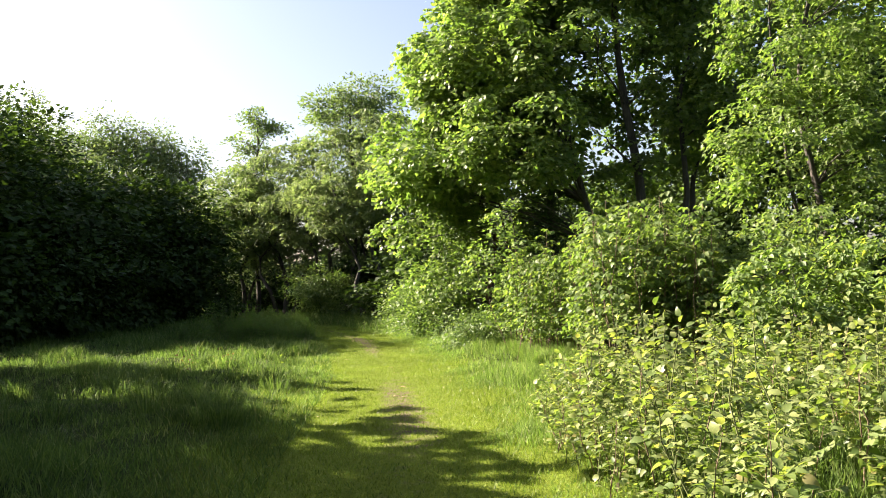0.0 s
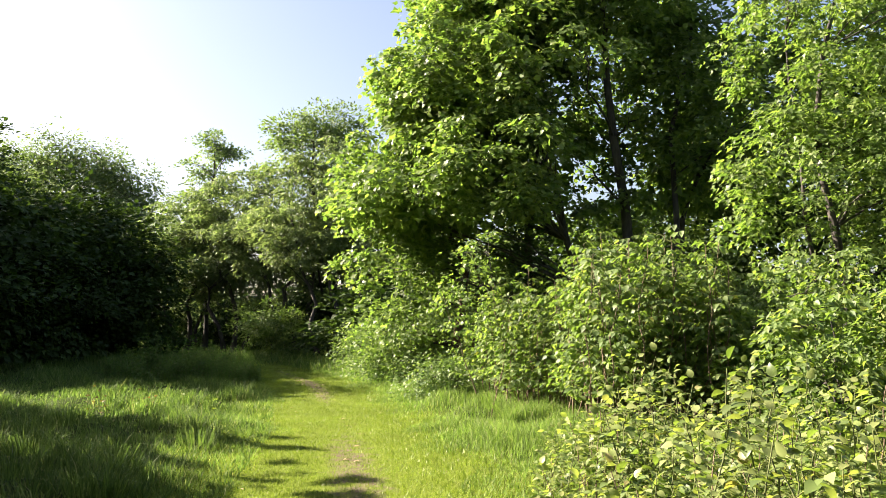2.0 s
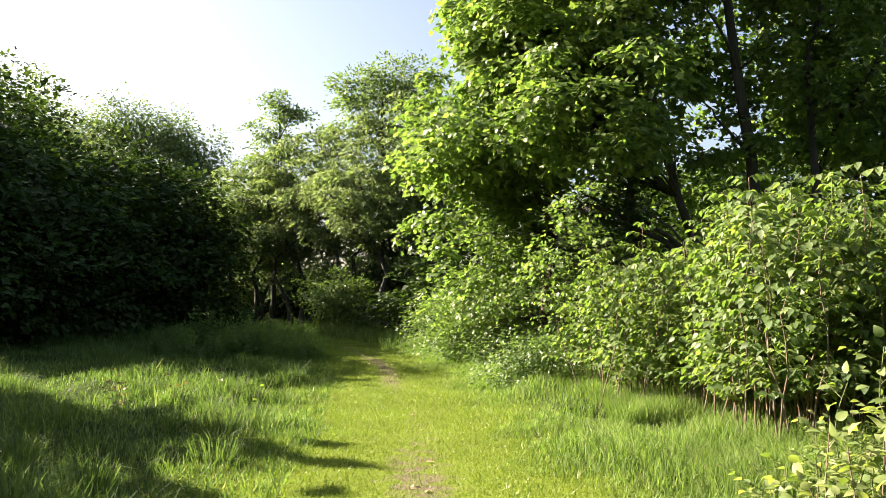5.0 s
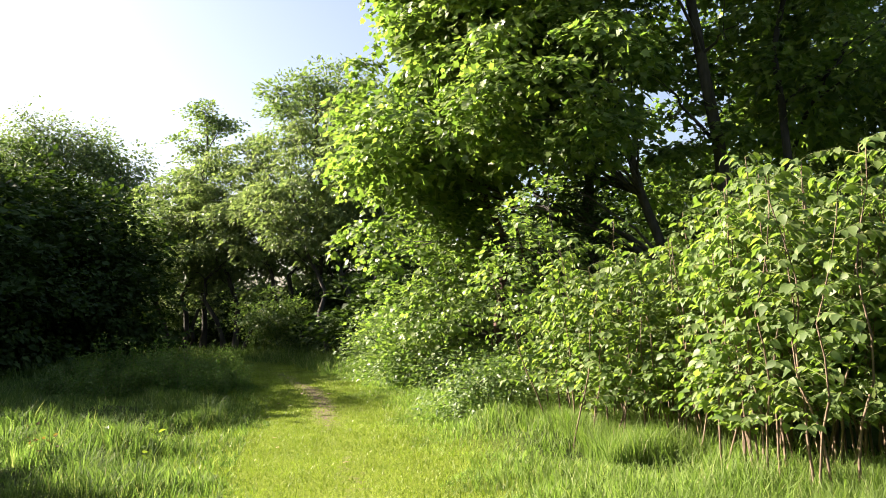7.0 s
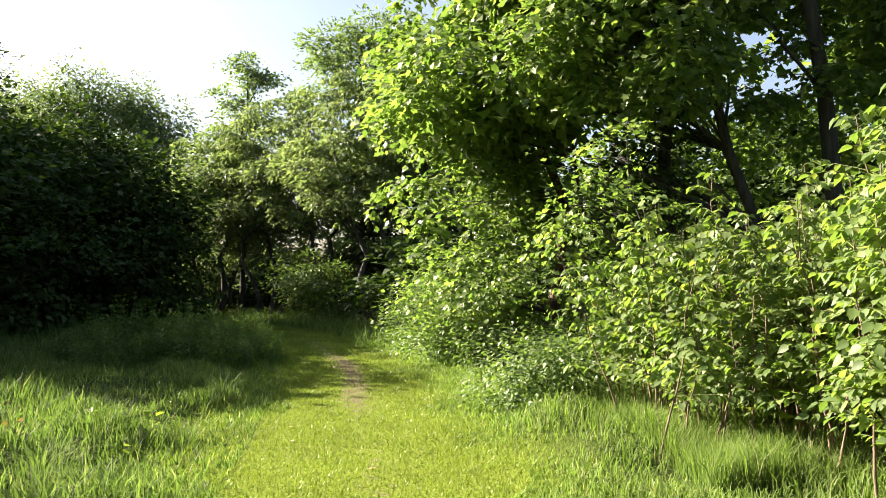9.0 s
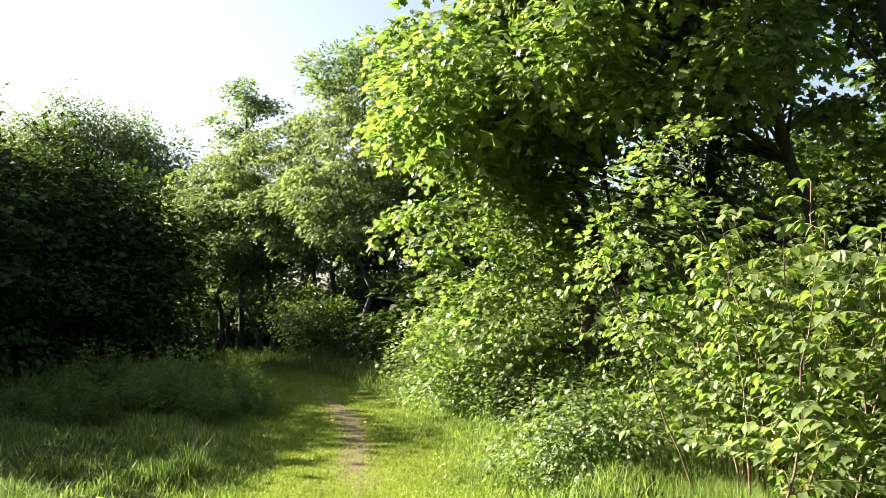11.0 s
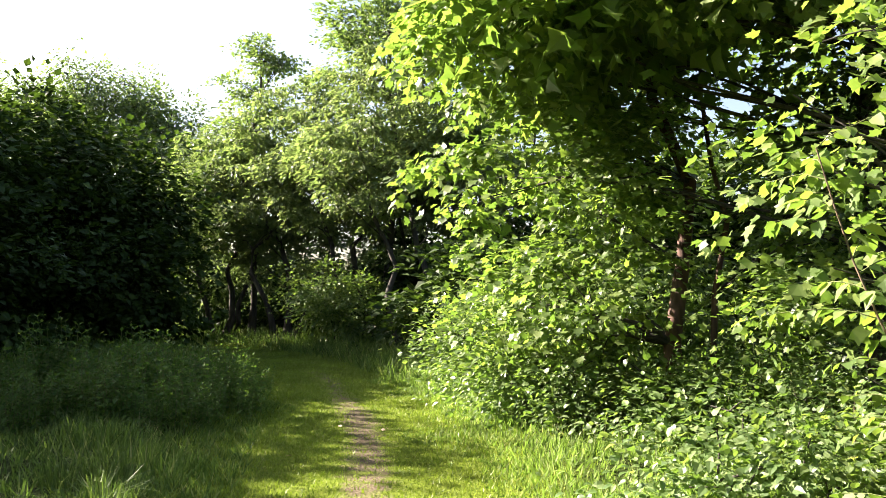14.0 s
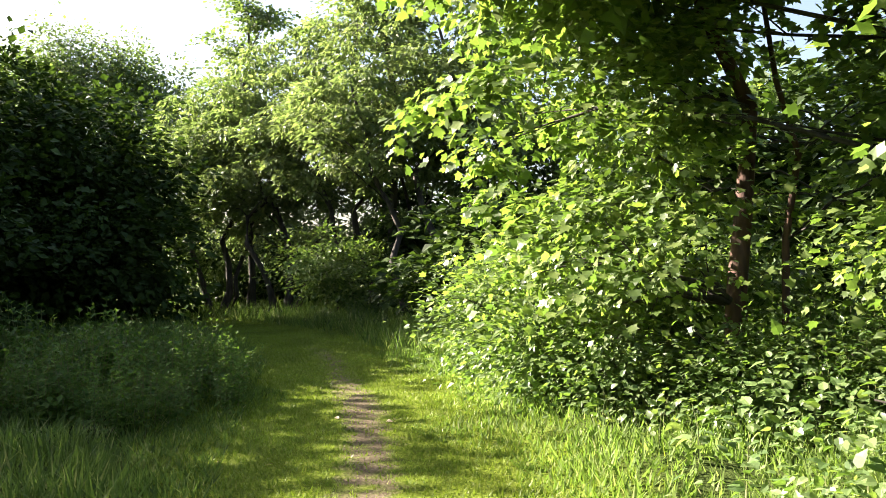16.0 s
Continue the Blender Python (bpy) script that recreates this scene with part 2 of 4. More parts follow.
def limb(rng, a, b, r0, r1, n=7, sag=0.0, wob=0.06):
    """A crooked branch from a to b."""
    a, b = np.asarray(a, float), np.asarray(b, float)
    s = np.linspace(0, 1, n)[:, None]
    L = np.linalg.norm(b - a)
    p = a + (b - a) * s + np.sin(s * np.pi) * np.array([0, 0, sag * L])
    w = rng.normal(size=(n, 3)) * wob * L * np.sin(s * np.pi)
    w = (w + np.roll(w, 1, 0)) / 2
    return p + w * np.array([1, 1, 0.6]), r0 + (r1 - r0) * s[:, 0] ** 0.8


def lobe_points(rng, lobes, n, inner=0.25):
    """Clump centres and outward ways on the shells of overlapping lobes (x, y, z, rx, ry, rz, weight)."""
    L = np.array(lobes, float)
    w = L[:, 6] / L[:, 6].sum()
    k = rng.choice(len(L), n, p=w)
    d = unit(rng.normal(size=(n, 3)))
    r = 1 - np.abs(rng.normal(size=(n, 1))) * inner
    p = L[k, :3] + d * L[k, 3:6] * np.clip(r, 0.1, 1.08)
    return p, unit(d / L[k, 3:6])


def tree(name, label, category, seed, stems, lobes, clumps, per, leaf, shape, leaf_mat, bark, spread=0.5, thick=0.09, aspect=0.9,
         droop=0.5, limbs=26, group="", keep=None, m=None, inner=0.25, twig=0.02, upness=1.0, tilt=0.75, domed=False, wob=0.035, limb_bark=None):
    """stems: list of (foot, top, radius). Every stem is a part, every limb a part, the crown one part."""
    rng = np.random.default_rng(seed)
    root = thing(name, label, category, group, "", m)
    lines = []
    for foot, top, r in stems:
        ln = limb(rng, foot, top, r, r * 0.25, 9, 0.0, wob)
        ln[1][0] *= 1.35
        lines.append(ln)
        v, f = tubes([ln], 8)
        part("trunk", mesh_from("trunk", v, f, bark, True), root)
    p, o = lobe_points(rng, lobes, clumps, inner)
    if keep is not None:
        ok = keep(p)
        p, o = p[ok], o[ok]
    pick = rng.permutation(len(p))[:limbs]
    for i in pick:
        q = p[i]
        k = int(np.argmin([np.linalg.norm((ln[0][4] - q)[:2]) for ln in lines]))
        pts, rad = lines[k]
        zz = pts[:, 2]
        want = q[2] - 0.45 * np.linalg.norm((q - pts[4])[:2])
        j = int(np.clip(np.argmin(np.abs(zz - want)), 1, len(pts) - 1))
        ln = limb(rng, pts[j], pts[j] * 0.08 + q * 0.92, max(rad[j] * 0.38, 0.010), max(twig * 0.35, 0.005), 7, 0.06, 0.06)
        side = []
        for _ in range(2):
            b = ln[0][4] * 0.25 + q * 0.75 + np.clip(rng.normal(size=3), -1.5, 1.5) * spread * 0.55
            side.append(limb(rng, ln[0][4], b, ln[1][4] * 0.6, 0.005, 5, 0.03))
        v, f = tubes([ln] + side, 5)
        part("limb", mesh_from("limb", v, f, limb_bark or bark, True), root)
    size = spread * rng.uniform(0.6, 1.35, len(p))
    if domed:
        v, f = tufts(rng, p, o, per, size, leaf, shape, aspect)
    else:
        v, f = sprays(rng, p, o, per, size, thick, leaf, shape, aspect, droop, upness, tilt)
    part("crown", mesh_from("crown", v, f, leaf_mat), root)
    return root


# ---- ground ----
def build_ground():
    xs = np.concatenate([-np.geomspace(2500, 16, 26), np.arange(-15.6, 11.01, 0.2), np.geomspace(11.5, 2500, 26)])
    ys = np.concatenate([-np.geomspace(2500, 6, 22), np.arange(-5.6, 44.01, 0.2), np.geomspace(44.5, 2500, 26)])
    X, Y = np.meshgrid(xs, ys)
    Z = height_at(X, Y)
    v = np.stack([X, Y, Z], -1).reshape(-1, 3)
    nx, ny = len(xs), len(ys)
    i, j = np.meshgrid(np.arange(nx - 1), np.arange(ny - 1))
    a = (j * nx + i).ravel()
    f = np.stack([a, a + 1, a + nx + 1, a + nx], -1)
    mat, nt, p = nodes_of("trail_and_meadow_soil")
    at = nt.nodes.new("ShaderNodeAttribute")
    at.attribute_name = "wear"
    tc = nt.nodes.new("ShaderNodeTexCoord").outputs["Object"]
    fine, mid, big = noise_node(nt, 38, 5, tc), noise_node(nt, 5.5, 4, tc), noise_node(nt, 0.8, 3, tc)
    turf = ramp_node(nt, fine, [(0.3, (0.07, 0.10, 0.012)), (0.55, (0.115, 0.155, 0.018)), (0.8, (0.165, 0.19, 0.035))])
    soil = ramp_node(nt, fine, [(0.25, (0.075, 0.056, 0.036)), (0.55, (0.135, 0.108, 0.072)), (0.8, (0.22, 0.185, 0.135))])
    add = nt.nodes.new("ShaderNodeMath")
    add.operation = 'ADD'
    nt.links.new(at.outputs["Fac"], add.inputs[0])
    nt.links.new(mid, add.inputs[1])
    step = nt.nodes.new("ShaderNodeMapRange")
    step.inputs[1].default_value, step.inputs[2].default_value = 0.85, 1.15
    nt.links.new(add.outputs[0], step.inputs[0])
    mix = nt.nodes.new("ShaderNodeMix")
    mix.data_type = 'RGBA'
    nt.links.new(step.outputs[0], mix.inputs["Factor"])
    thatch = ramp_node(nt, fine, [(0.3, (0.022, 0.034, 0.009)), (0.6, (0.042, 0.062, 0.014)), (0.85, (0.075, 0.092, 0.026))])
    mown = nt.nodes.new("ShaderNodeAttribute")
    mown.attribute_name = "mown"
    base = nt.nodes.new("ShaderNodeMix")
    base.data_type = 'RGBA'
    nt.links.new(mown.outputs["Fac"], base.inputs["Factor"])
    nt.links.new(thatch, base.inputs["A"])
    nt.links.new(turf, base.inputs["B"])
    nt.links.new(base.outputs["Result"], mix.inputs["A"])
    nt.links.new(soil, mix.inputs["B"])
    nt.links.new(mix.outputs["Result"], p.inputs["Base Color"])
    p.inputs["Roughness"].default_value = 0.95
    p.inputs["Specular IOR Level"].default_value = 0.05
    bump = nt.nodes.new("ShaderNodeBump")
    bump.inputs["Strength"].default_value, bump.inputs["Distance"].default_value = 0.8, 0.03
    nt.links.new(fine, bump.inputs["Height"])
    nt.links.new(bump.outputs[0], p.inputs["Normal"])
    me = mesh_from("ground", v, f, mat, True)
    wear = wear_at(X.ravel(), Y.ravel())
    a = me.attributes.new("wear", 'FLOAT', 'POINT')
    a.data.foreach_set("value", wear.astype(np.float32))
    out = np.abs(X - trail_x(Y)) - trail_half(Y)
    mown = np.clip(1.0 - out / 0.9, 0, 1).ravel()
    b = me.attributes.new("mown", 'FLOAT', 'POINT')
    b.data.foreach_set("value", mown.astype(np.float32))
    tagged(new("ground", me), "trodden grass trail and rough meadow soil", "ground", kind="structure")


def wear_at(x, y):
    """How far feet have worn the turf away: a narrow line along the trail, in stretches."""
    mid = trail_x(y) + 0.12 + 0.08 * np.sin(0.9 * y)
    w = np.exp(-((x - mid) / np.interp(y, [8, 12, 15, 18, 26], [0.5, 0.45, 0.3, 0.30, 0.32])) ** 2)
    s = np.interp(y, [0, 7, 8.5, 11.5, 13.5, 17, 18.5, 23.5, 26, 28, 32], [0.25, 0.35, 0.52, 0.58, 0.38, 0.3, 0.62, 0.75, 0.5, 0.55, 0.2])
    return w * s


build_ground()


# ---- grass ----
def blades(rng, x, y, h, w, lean, mat, name, short=False):
    """Grass blades, each a bent and tapered strip of three triangles."""
    n = len(x)
    z = height_at(x, y) - 0.01
    a = rng.uniform(0, 2 * np.pi, n)
    b = rng.uniform(0, 2 * np.pi, n)
    side = np.stack([np.cos(a), np.sin(a), np.zeros(n)], -1) * (w / 2)[:, None]
    ln = np.stack([np.cos(b), np.sin(b), np.zeros(n)], -1) * (h * lean)[:, None]
    p = np.stack([x, y, z], -1)
    up = np.array([0, 0, 1.0])
    if short:
        v = np.stack([p - side, p + side, p + up * (h * np.sqrt(np.maximum(0.1, 1 - 0.6 * lean ** 2)))[:, None] + ln], 1)
        return mesh_from(name, v.reshape(-1, 3), np.arange(3 * n).reshape(-1, 3), mat)
    v = np.stack([p - side, p + side, p - side * 0.75 + up * (h * 0.55)[:, None] + ln * 0.3, p + side * 0.75 + up * (h * 0.55)[:, None] + ln * 0.3,
                  p + up * (h * np.sqrt(np.maximum(0.1, 1 - 0.6 * lean ** 2)))[:, None] + ln], 1)
    t = np.array([[0, 1, 3], [0, 3, 2], [2, 3, 4]])
    f = t[None] + (np.arange(n) * 5)[:, None, None]
    return mesh_from(name, v.reshape(-1, 3), f.reshape(-1, 3), mat)


def lumps(x, y, s=1.0):
    return 0.5 + 0.25 * np.sin(1.7 * x / s + 1.1 * y / s) + 0.25 * np.sin(2.3 * y / s - 1.3 * x / s + 2) * np.sin(0.9 * x / s + 4)


def build_grass():
    rng = np.random.default_rng(11)
    # short turf on the trail, running out under the taller grass
    n = 230000
    y = 4.5 + 34 * rng.random(n) ** 1.6
    y = y - rng.exponential(2.2, n) * np.clip((7.5 - y) / 3, 0, 1)
    x = trail_x(y) + np.clip(rng.normal(size=n) * 0.62, -1.7, 1.7) * (trail_half(y) + 0.1)
    ok = rng.random(n) > wear_at(x, y) * 1.25
    x, y = x[ok], y[ok]
    far = np.interp(y, [5, 12, 38], [1.0, 1.25, 2.6])
    h = rng.uniform(0.015, 0.05, len(x)) * (1 + 1.6 * np.clip(np.abs(x - trail_x(y)) / trail_half(y) - 0.55, 0, 1))
    ob = new("short_grass", blades(rng, x, y, h, rng.uniform(0.006, 0.012, len(x)) * far, rng.uniform(0.2, 0.9, len(x)), TURF, "short_grass", True))
    tagged(ob, "short trodden yellow-green turf on the trail", "grass", kind="stuff")

    # grass round the start of the walk
    n = 65000
    y = rng.uniform(-6, 7.0, n)
    x = rng.uniform(-7, 7, n)
    off = np.abs(x - trail_x(y)) - trail_half(y)
    h = rng.uniform(0.02, 0.05, n) + np.clip(off, 0, 1.2) * rng.uniform(0.05, 0.22, n)
    tagged(new("start_grass", blades(rng, x, y, h, rng.uniform(0.010, 0.02, n), rng.uniform(0.2, 0.9, n), GRASS, "start_grass", True)),
           "shaded grass where the walk begins", "grass", kind="stuff")
    # low grass under the taller meadow
    n = 70000
    y = 5 + 31 * rng.random(n) ** 1.2
    x = trail_x(y) - 1.0 - 10.5 * rng.random(n) ** 1.3
    tagged(new("low_grass", blades(rng, x, y, rng.uniform(0.04, 0.13, n), rng.uniform(0.010, 0.018, n) * np.interp(y, [5, 12, 38], [1.0, 1.3, 2.6]), rng.uniform(0.3, 0.9, n), GRASS, "low_grass", True)),
           "low green grass between the meadow tussocks", "grass", kind="stuff")

    def sward(name, label, side, n, reach, y0, depth, tall, power, mat):
        y = y0 + depth * rng.random(n) ** 1.3
        y = y - rng.exponential(1.8, n) * np.clip((7.5 - y) / 3, 0, 1)
        wob = 0.22 * np.sin(1.3 * y + side) + 0.14 * np.sin(3.1 * y)
        off = reach * rng.random(n) ** power - 0.25
        x = trail_x(y) + side * (trail_half(y) + wob + off)
        lump = lumps(x, y, 0.8)
        ok = rng.random(n) < 0.3 + 0.8 * lump
        x, y, off, lump = x[ok], y[ok], off[ok], lump[ok]
        k = len(x)
        h = rng.uniform(0.12, tall, k) * np.clip(0.3 + off / 1.0, 0.18, 1.1) * (0.34 + 1.1 * lump ** 1.4)
        w = rng.uniform(0.006, 0.011, k) * np.interp(y, [5, 12, 40], [1, 1.35, 3.2])
        near = y < 19
        lean = rng.uniform(0.15, 0.95, k)
        for part_name, sel, short in ((name, near, False), (name, ~near, True)):
            tagged(new(part_name, blades(rng, x[sel], y[sel], h[sel], w[sel] * (1.5 if short else 1), lean[sel], mat, part_name, short)), label, "grass", kind="stuff")

    sward("meadow_grass", "tall tussocky meadow grass beside the trail", -1, 160000, 13.5, 4.5, 36, 0.30, 1.5, GRASS)
    sward("verge_grass", "lush bright green verge grass below the bushes", 1, 120000, 4.0, 4.5, 28, 0.27, 1.35, VERGE)
    # rank grass at the feet of the canes
    n = 28000
    y = np.concatenate([rng.uniform(10.4, 12.9, n // 2), rng.uniform(14.4, 19.4, n // 2)])
    x = np.concatenate([rng.uniform(1.9, 6.0, n // 2), np.interp(y[n // 2:], [14.4, 17, 19.4], [1.95, 1.6, 1.5]) + 1.1 * rng.random(n // 2) ** 1.5])
    k = len(x)
    h = rng.uniform(0.15, 0.42, k) * (0.5 + 0.7 * lumps(x, y, 0.6))
    tagged(new("rank_grass", blades(rng, x, y, h, rng.uniform(0.006, 0.011, k), rng.uniform(0.15, 0.7, k), VERGE, "rank_grass")),
           "rank tall grass at the feet of the canes", "grass", kind="stuff")
    # far grass round the bend and under the trees
    n = 50000
    y = rng.uniform(27, 48, n)
    x = rng.uniform(-16, 6, n)
    h = rng.uniform(0.15, 0.5, n)
    ok = np.abs(x - trail_x(y)) > trail_half(y)
    x, y, h = x[ok], y[ok], h[ok]
    tagged(new("far_grass", blades(rng, x, y, h, rng.uniform(0.02, 0.035, len(x)), rng.uniform(0.2, 0.8, len(x)), GRASS, "far_grass", True)),
           "sunlit grass at the bend of the trail", "grass", kind="stuff")


build_grass()

# ---- the big sycamore ----
def sycamore_thin(p):
    """The crown is thinner on its shaded side, where sky shows between the limbs."""
    rng = np.random.default_rng(5)
    hole = (p[:, 0] > 3.4) & (p[:, 0] < 7.2) & (p[:, 2] > 4.2) & (p[:, 2] < 9.0)
    under = (p[:, 0] > 3.6) & (p[:, 0] < 7.6) & (p[:, 2] > 2.4) & (p[:, 2] < 5.6)
    low_front = (p[:, 1] < 21.6) & (p[:, 2] < 3.9)
    by_stem = (p[:, 0] > 1.2) & (p[:, 0] < 2.7) & (p[:, 1] > 20.4) & (p[:, 1] < 22.9) & (p[:, 2] < 4.4)
    r = rng.random(len(p))
    return (~hole | (r < 0.85)) & (~under | (r < 0.6)) & ~low_front & ~by_stem


tree("sycamore_tree", "large spreading sycamore with bright green lobed leaves beside the trail", "tree", 21,
     [((5.9, 20.4, -0.05), (5.2, 20.6, 11.5), 0.18), ((6.2, 20.2, -0.05), (7.6, 20.8, 10.0), 0.12), ((5.6, 20.6, -0.05), (2.8, 20.9, 9.5), 0.13), ((6.4, 20.8, -0.05), (9.2, 21.4, 8.5), 0.12)],
     [(0.9, 21.2, 4.8, 2.2, 2.1, 1.5, 1.5), (2.7, 19.2, 4.9, 1.6, 1.4, 1.2, 1.3), (3.3, 19.1, 7.3, 1.8, 1.6, 1.6, 1.3), (4.4, 19.2, 9.8, 1.8, 1.5, 1.6, 1.0), (1.7, 20.9, 7.3, 2.1, 2.2, 1.8, 2.2), (3.0, 20.9, 10.0, 2.3, 2.4, 2.1, 2.2), (4.4, 20.6, 12.8, 3.0, 3.0, 2.2, 0.9),
      (6.8, 20.8, 10.0, 3.0, 3.0, 2.6, 1.5), (8.2, 21.0, 6.6, 2.6, 2.6, 2.3, 1.6), (4.0, 22.0, 6.2, 3.2, 2.2, 2.8, 1.1), (0.5, 24.0, 2.9, 1.7, 1.4, 1.2, 0.5), (3.6, 23.4, 3.4, 2.6, 1.8, 1.6, 0.8),
      (7.0, 21.2, 4.0, 3.0, 2.0, 1.2, 0.9), (5.6, 20.4, 7.6, 2.4, 2.2, 2.2, 1.1), (0.3, 23.6, 4.7, 1.7, 1.3, 1.0, 0.5), (2.0, 22.7, 4.3, 1.6, 1.2, 1.0, 0.6), (5.4, 22.6, 5.0, 2.4, 1.6, 1.6, 0.8)],
     880, 108, 0.125, PALM, MAPLE, BARK, spread=0.60, aspect=1.0, limbs=90, keep=sycamore_thin, inner=0.22, domed=True)


def sycamore_core():
    """The dense leaves deep inside the crown, on the side away from the sun."""
    rng = np.random.default_rng(215)
    lobes = [(5.6, 21.2, 12.0, 2.4, 1.6, 1.8, 1), (6.9, 21.6, 9.4, 2.2, 1.6, 1.9, 1), (3.6, 21.6, 9.8, 1.5, 1.3, 1.6, 0.8), (8.0, 21.8, 6.2, 1.9, 1.4, 1.6, 1), (3.2, 22.0, 6.6, 1.9, 1.2, 1.8, 1), (1.6, 21.5, 7.2, 1.5, 1.2, 1.4, 1.1), (0.9, 21.6, 4.9, 1.4, 1.1, 0.9, 0.7), (2.9, 21.3, 9.7, 1.7, 1.4, 1.6, 1.2)]
    p, o = lobe_points(rng, lobes, 420, 0.6)
    v, f = sprays(rng, p, o, 44, 0.5, 0.2, 0.24, LOBED, 1.0)
    part("inner_crown", mesh_from("inner_crown", v, f, MAPLE), bpy.data.objects["sycamore_tree"])


sycamore_core()
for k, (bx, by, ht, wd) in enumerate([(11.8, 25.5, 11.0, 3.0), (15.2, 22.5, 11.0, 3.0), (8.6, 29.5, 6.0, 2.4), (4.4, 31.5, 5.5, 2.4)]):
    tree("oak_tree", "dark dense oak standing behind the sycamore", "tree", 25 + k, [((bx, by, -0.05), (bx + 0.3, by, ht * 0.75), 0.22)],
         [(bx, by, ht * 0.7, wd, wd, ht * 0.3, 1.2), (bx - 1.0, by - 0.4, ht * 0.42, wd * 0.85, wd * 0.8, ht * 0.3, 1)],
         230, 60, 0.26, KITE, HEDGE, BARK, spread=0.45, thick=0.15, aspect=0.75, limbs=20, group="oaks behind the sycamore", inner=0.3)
tree("ivy_clad_tree", "slim tree trunk thickly clad in dark ivy", "tree", 22,
     [((3.6, 21.2, -0.05), (3.4, 21.3, 9.5), 0.15)],
     [(3.6, 21.2, 2.2, 0.42, 0.42, 2.0, 1), (3.5, 21.2, 5.2, 0.5, 0.5, 2.4, 1), (3.4, 21.4, 8.0, 1.6, 1.6, 1.6, 1)],
     150, 45, 0.085, LOBED, IVY, BARK, spread=0.2, thick=0.1, limbs=12)
tree("young_sycamore", "slender young sycamore with reddish bark and low leafy branches", "tree", 23,
     [((2.5, 22.8, -0.05), (2.2, 22.7, 6.5), 0.05), ((1.95, 22.9, -0.05), (1.9, 22.9, 8.2), 0.12)],
     [(0.7, 23.4, 1.5, 1.2, 0.9, 0.7, 1.0), (1.1, 22.2, 2.0, 1.2, 0.7, 0.8, 0.9), (1.1, 22.9, 3.4, 1.3, 0.9, 0.9, 0.8), (3.1, 21.9, 2.6, 0.6, 0.6, 0.8, 0.4), (2.2, 22.6, 5.4, 1.8, 1.3, 1.5, 0.6), (2.7, 20.7, 1.6, 0.6, 0.5, 0.35, 0.4)],
     105, 84, 0.09, PALM, MAPLE, RED_BARK, spread=0.34, thick=0.035, aspect=1.0, droop=0.7, limbs=18, tilt=0.4, upness=1.1, limb_bark=BARK)

tree("maple_sapling", "leafy sycamore sapling leaning out over the verge", "tree", 24,
     [((2.5, 17.9, -0.05), (2.0, 17.5, 3.3), 0.025)],
     [(1.65, 17.5, 2.5, 0.45, 0.35, 0.5, 1), (1.45, 17.4, 1.8, 0.3, 0.25, 0.3, 0.4), (2.1, 17.6, 3.1, 0.4, 0.35, 0.3, 0.5)],
     24, 34, 0.075, PALM, MAPLE, BARK, spread=0.24, thick=0.04, aspect=1.0, droop=0.7, limbs=16, tilt=0.5)

# ---- sunlit young tree on the right ----
tree("field_maple", "sunlit young field maple with dense light green leaves", "tree", 31,
     [((7.6, 14.6, -0.05), (7.4, 14.4, 8.2), 0.10), ((7.4, 14.9, -0.05), (6.6, 14.6, 6.5), 0.06)],
     [(7.1, 14.4, 3.6, 1.6, 1.6, 1.6, 1), (7.3, 14.3, 6.2, 1.8, 1.8, 1.8, 1.1), (7.8, 14.2, 8.6, 1.7, 1.7, 1.6, 0.9), (9.0, 15.0, 5.0, 1.8, 1.8, 2.6, 0.8)],
     320, 90, 0.105, LOBED, MAPLE, BARK, spread=0.46, limbs=30, domed=True)

# ---- willows and bushes where the trail bends ----
for k, (wx, wy, ht, wd) in enumerate([(-3.9, 38.6, 9.3, 2.5), (-6.8, 40.2, 8.6, 2.4), (-9.3, 41.5, 7.6, 2.3), (-2.2, 36.3, 9.4, 2.3), (0.9, 38.6, 8.6, 2.4)]):
    tree("willow_tree", "grey-green willow with many leaning dark stems", "tree", 40 + k,
         [((wx - 0.3, wy - 0.6, -0.05), (wx - 1.7, wy - 0.4, ht * 0.7), 0.12), ((wx, wy - 0.4, -0.05), (wx + 0.5, wy, ht * 0.85), 0.14),
          ((wx + 0.3, wy - 0.7, -0.05), (wx + 1.9, wy - 0.6, ht * 0.62), 0.10)],
         [(wx, wy, ht * 0.76, wd, wd, ht * 0.24, 1.2), (wx - 1.1, wy - 0.6, ht * 0.56, wd * 0.85, wd * 0.7, ht * 0.19, 0.9), (wx + 1.1, wy - 0.3, ht * 0.55, wd * 0.8, wd * 0.7, ht * 0.19, 0.8), (wx - 0.2, wy + 1.2, ht * 0.36, wd * 0.9, wd * 0.4, ht * 0.2, 0.35)],
         310, 62, 0.19, KITE, WILLOW, BARK, spread=0.46, thick=0.2, aspect=0.5, domed=True, droop=1.2, limbs=30, group="willows at the bend", upness=0.5, wob=0.075)
tree("tall_alder", "tall narrow alder with an open layered top", "tree", 51, [((-8.5, 41.6, -0.05), (-8.4, 41.5, 10.0), 0.14)],
     [(-8.7, 41.5, 5.9, 1.9, 1.7, 1.1, 1), (-8.8, 41.5, 7.4, 1.6, 1.3, 0.65, 0.8), (-8.2, 41.4, 8.4, 1.35, 1.2, 0.5, 0.7), (-8.7, 41.4, 9.2, 1.0, 0.9, 0.4, 0.5), (-8.0, 41.4, 9.9, 0.85, 0.7, 0.3, 0.45), (-8.3, 41.4, 10.5, 0.4, 0.35, 0.35, 0.3)],
     150, 46, 0.15, KITE, ALDER, BARK, spread=0.32, thick=0.07, aspect=0.8, limbs=60)
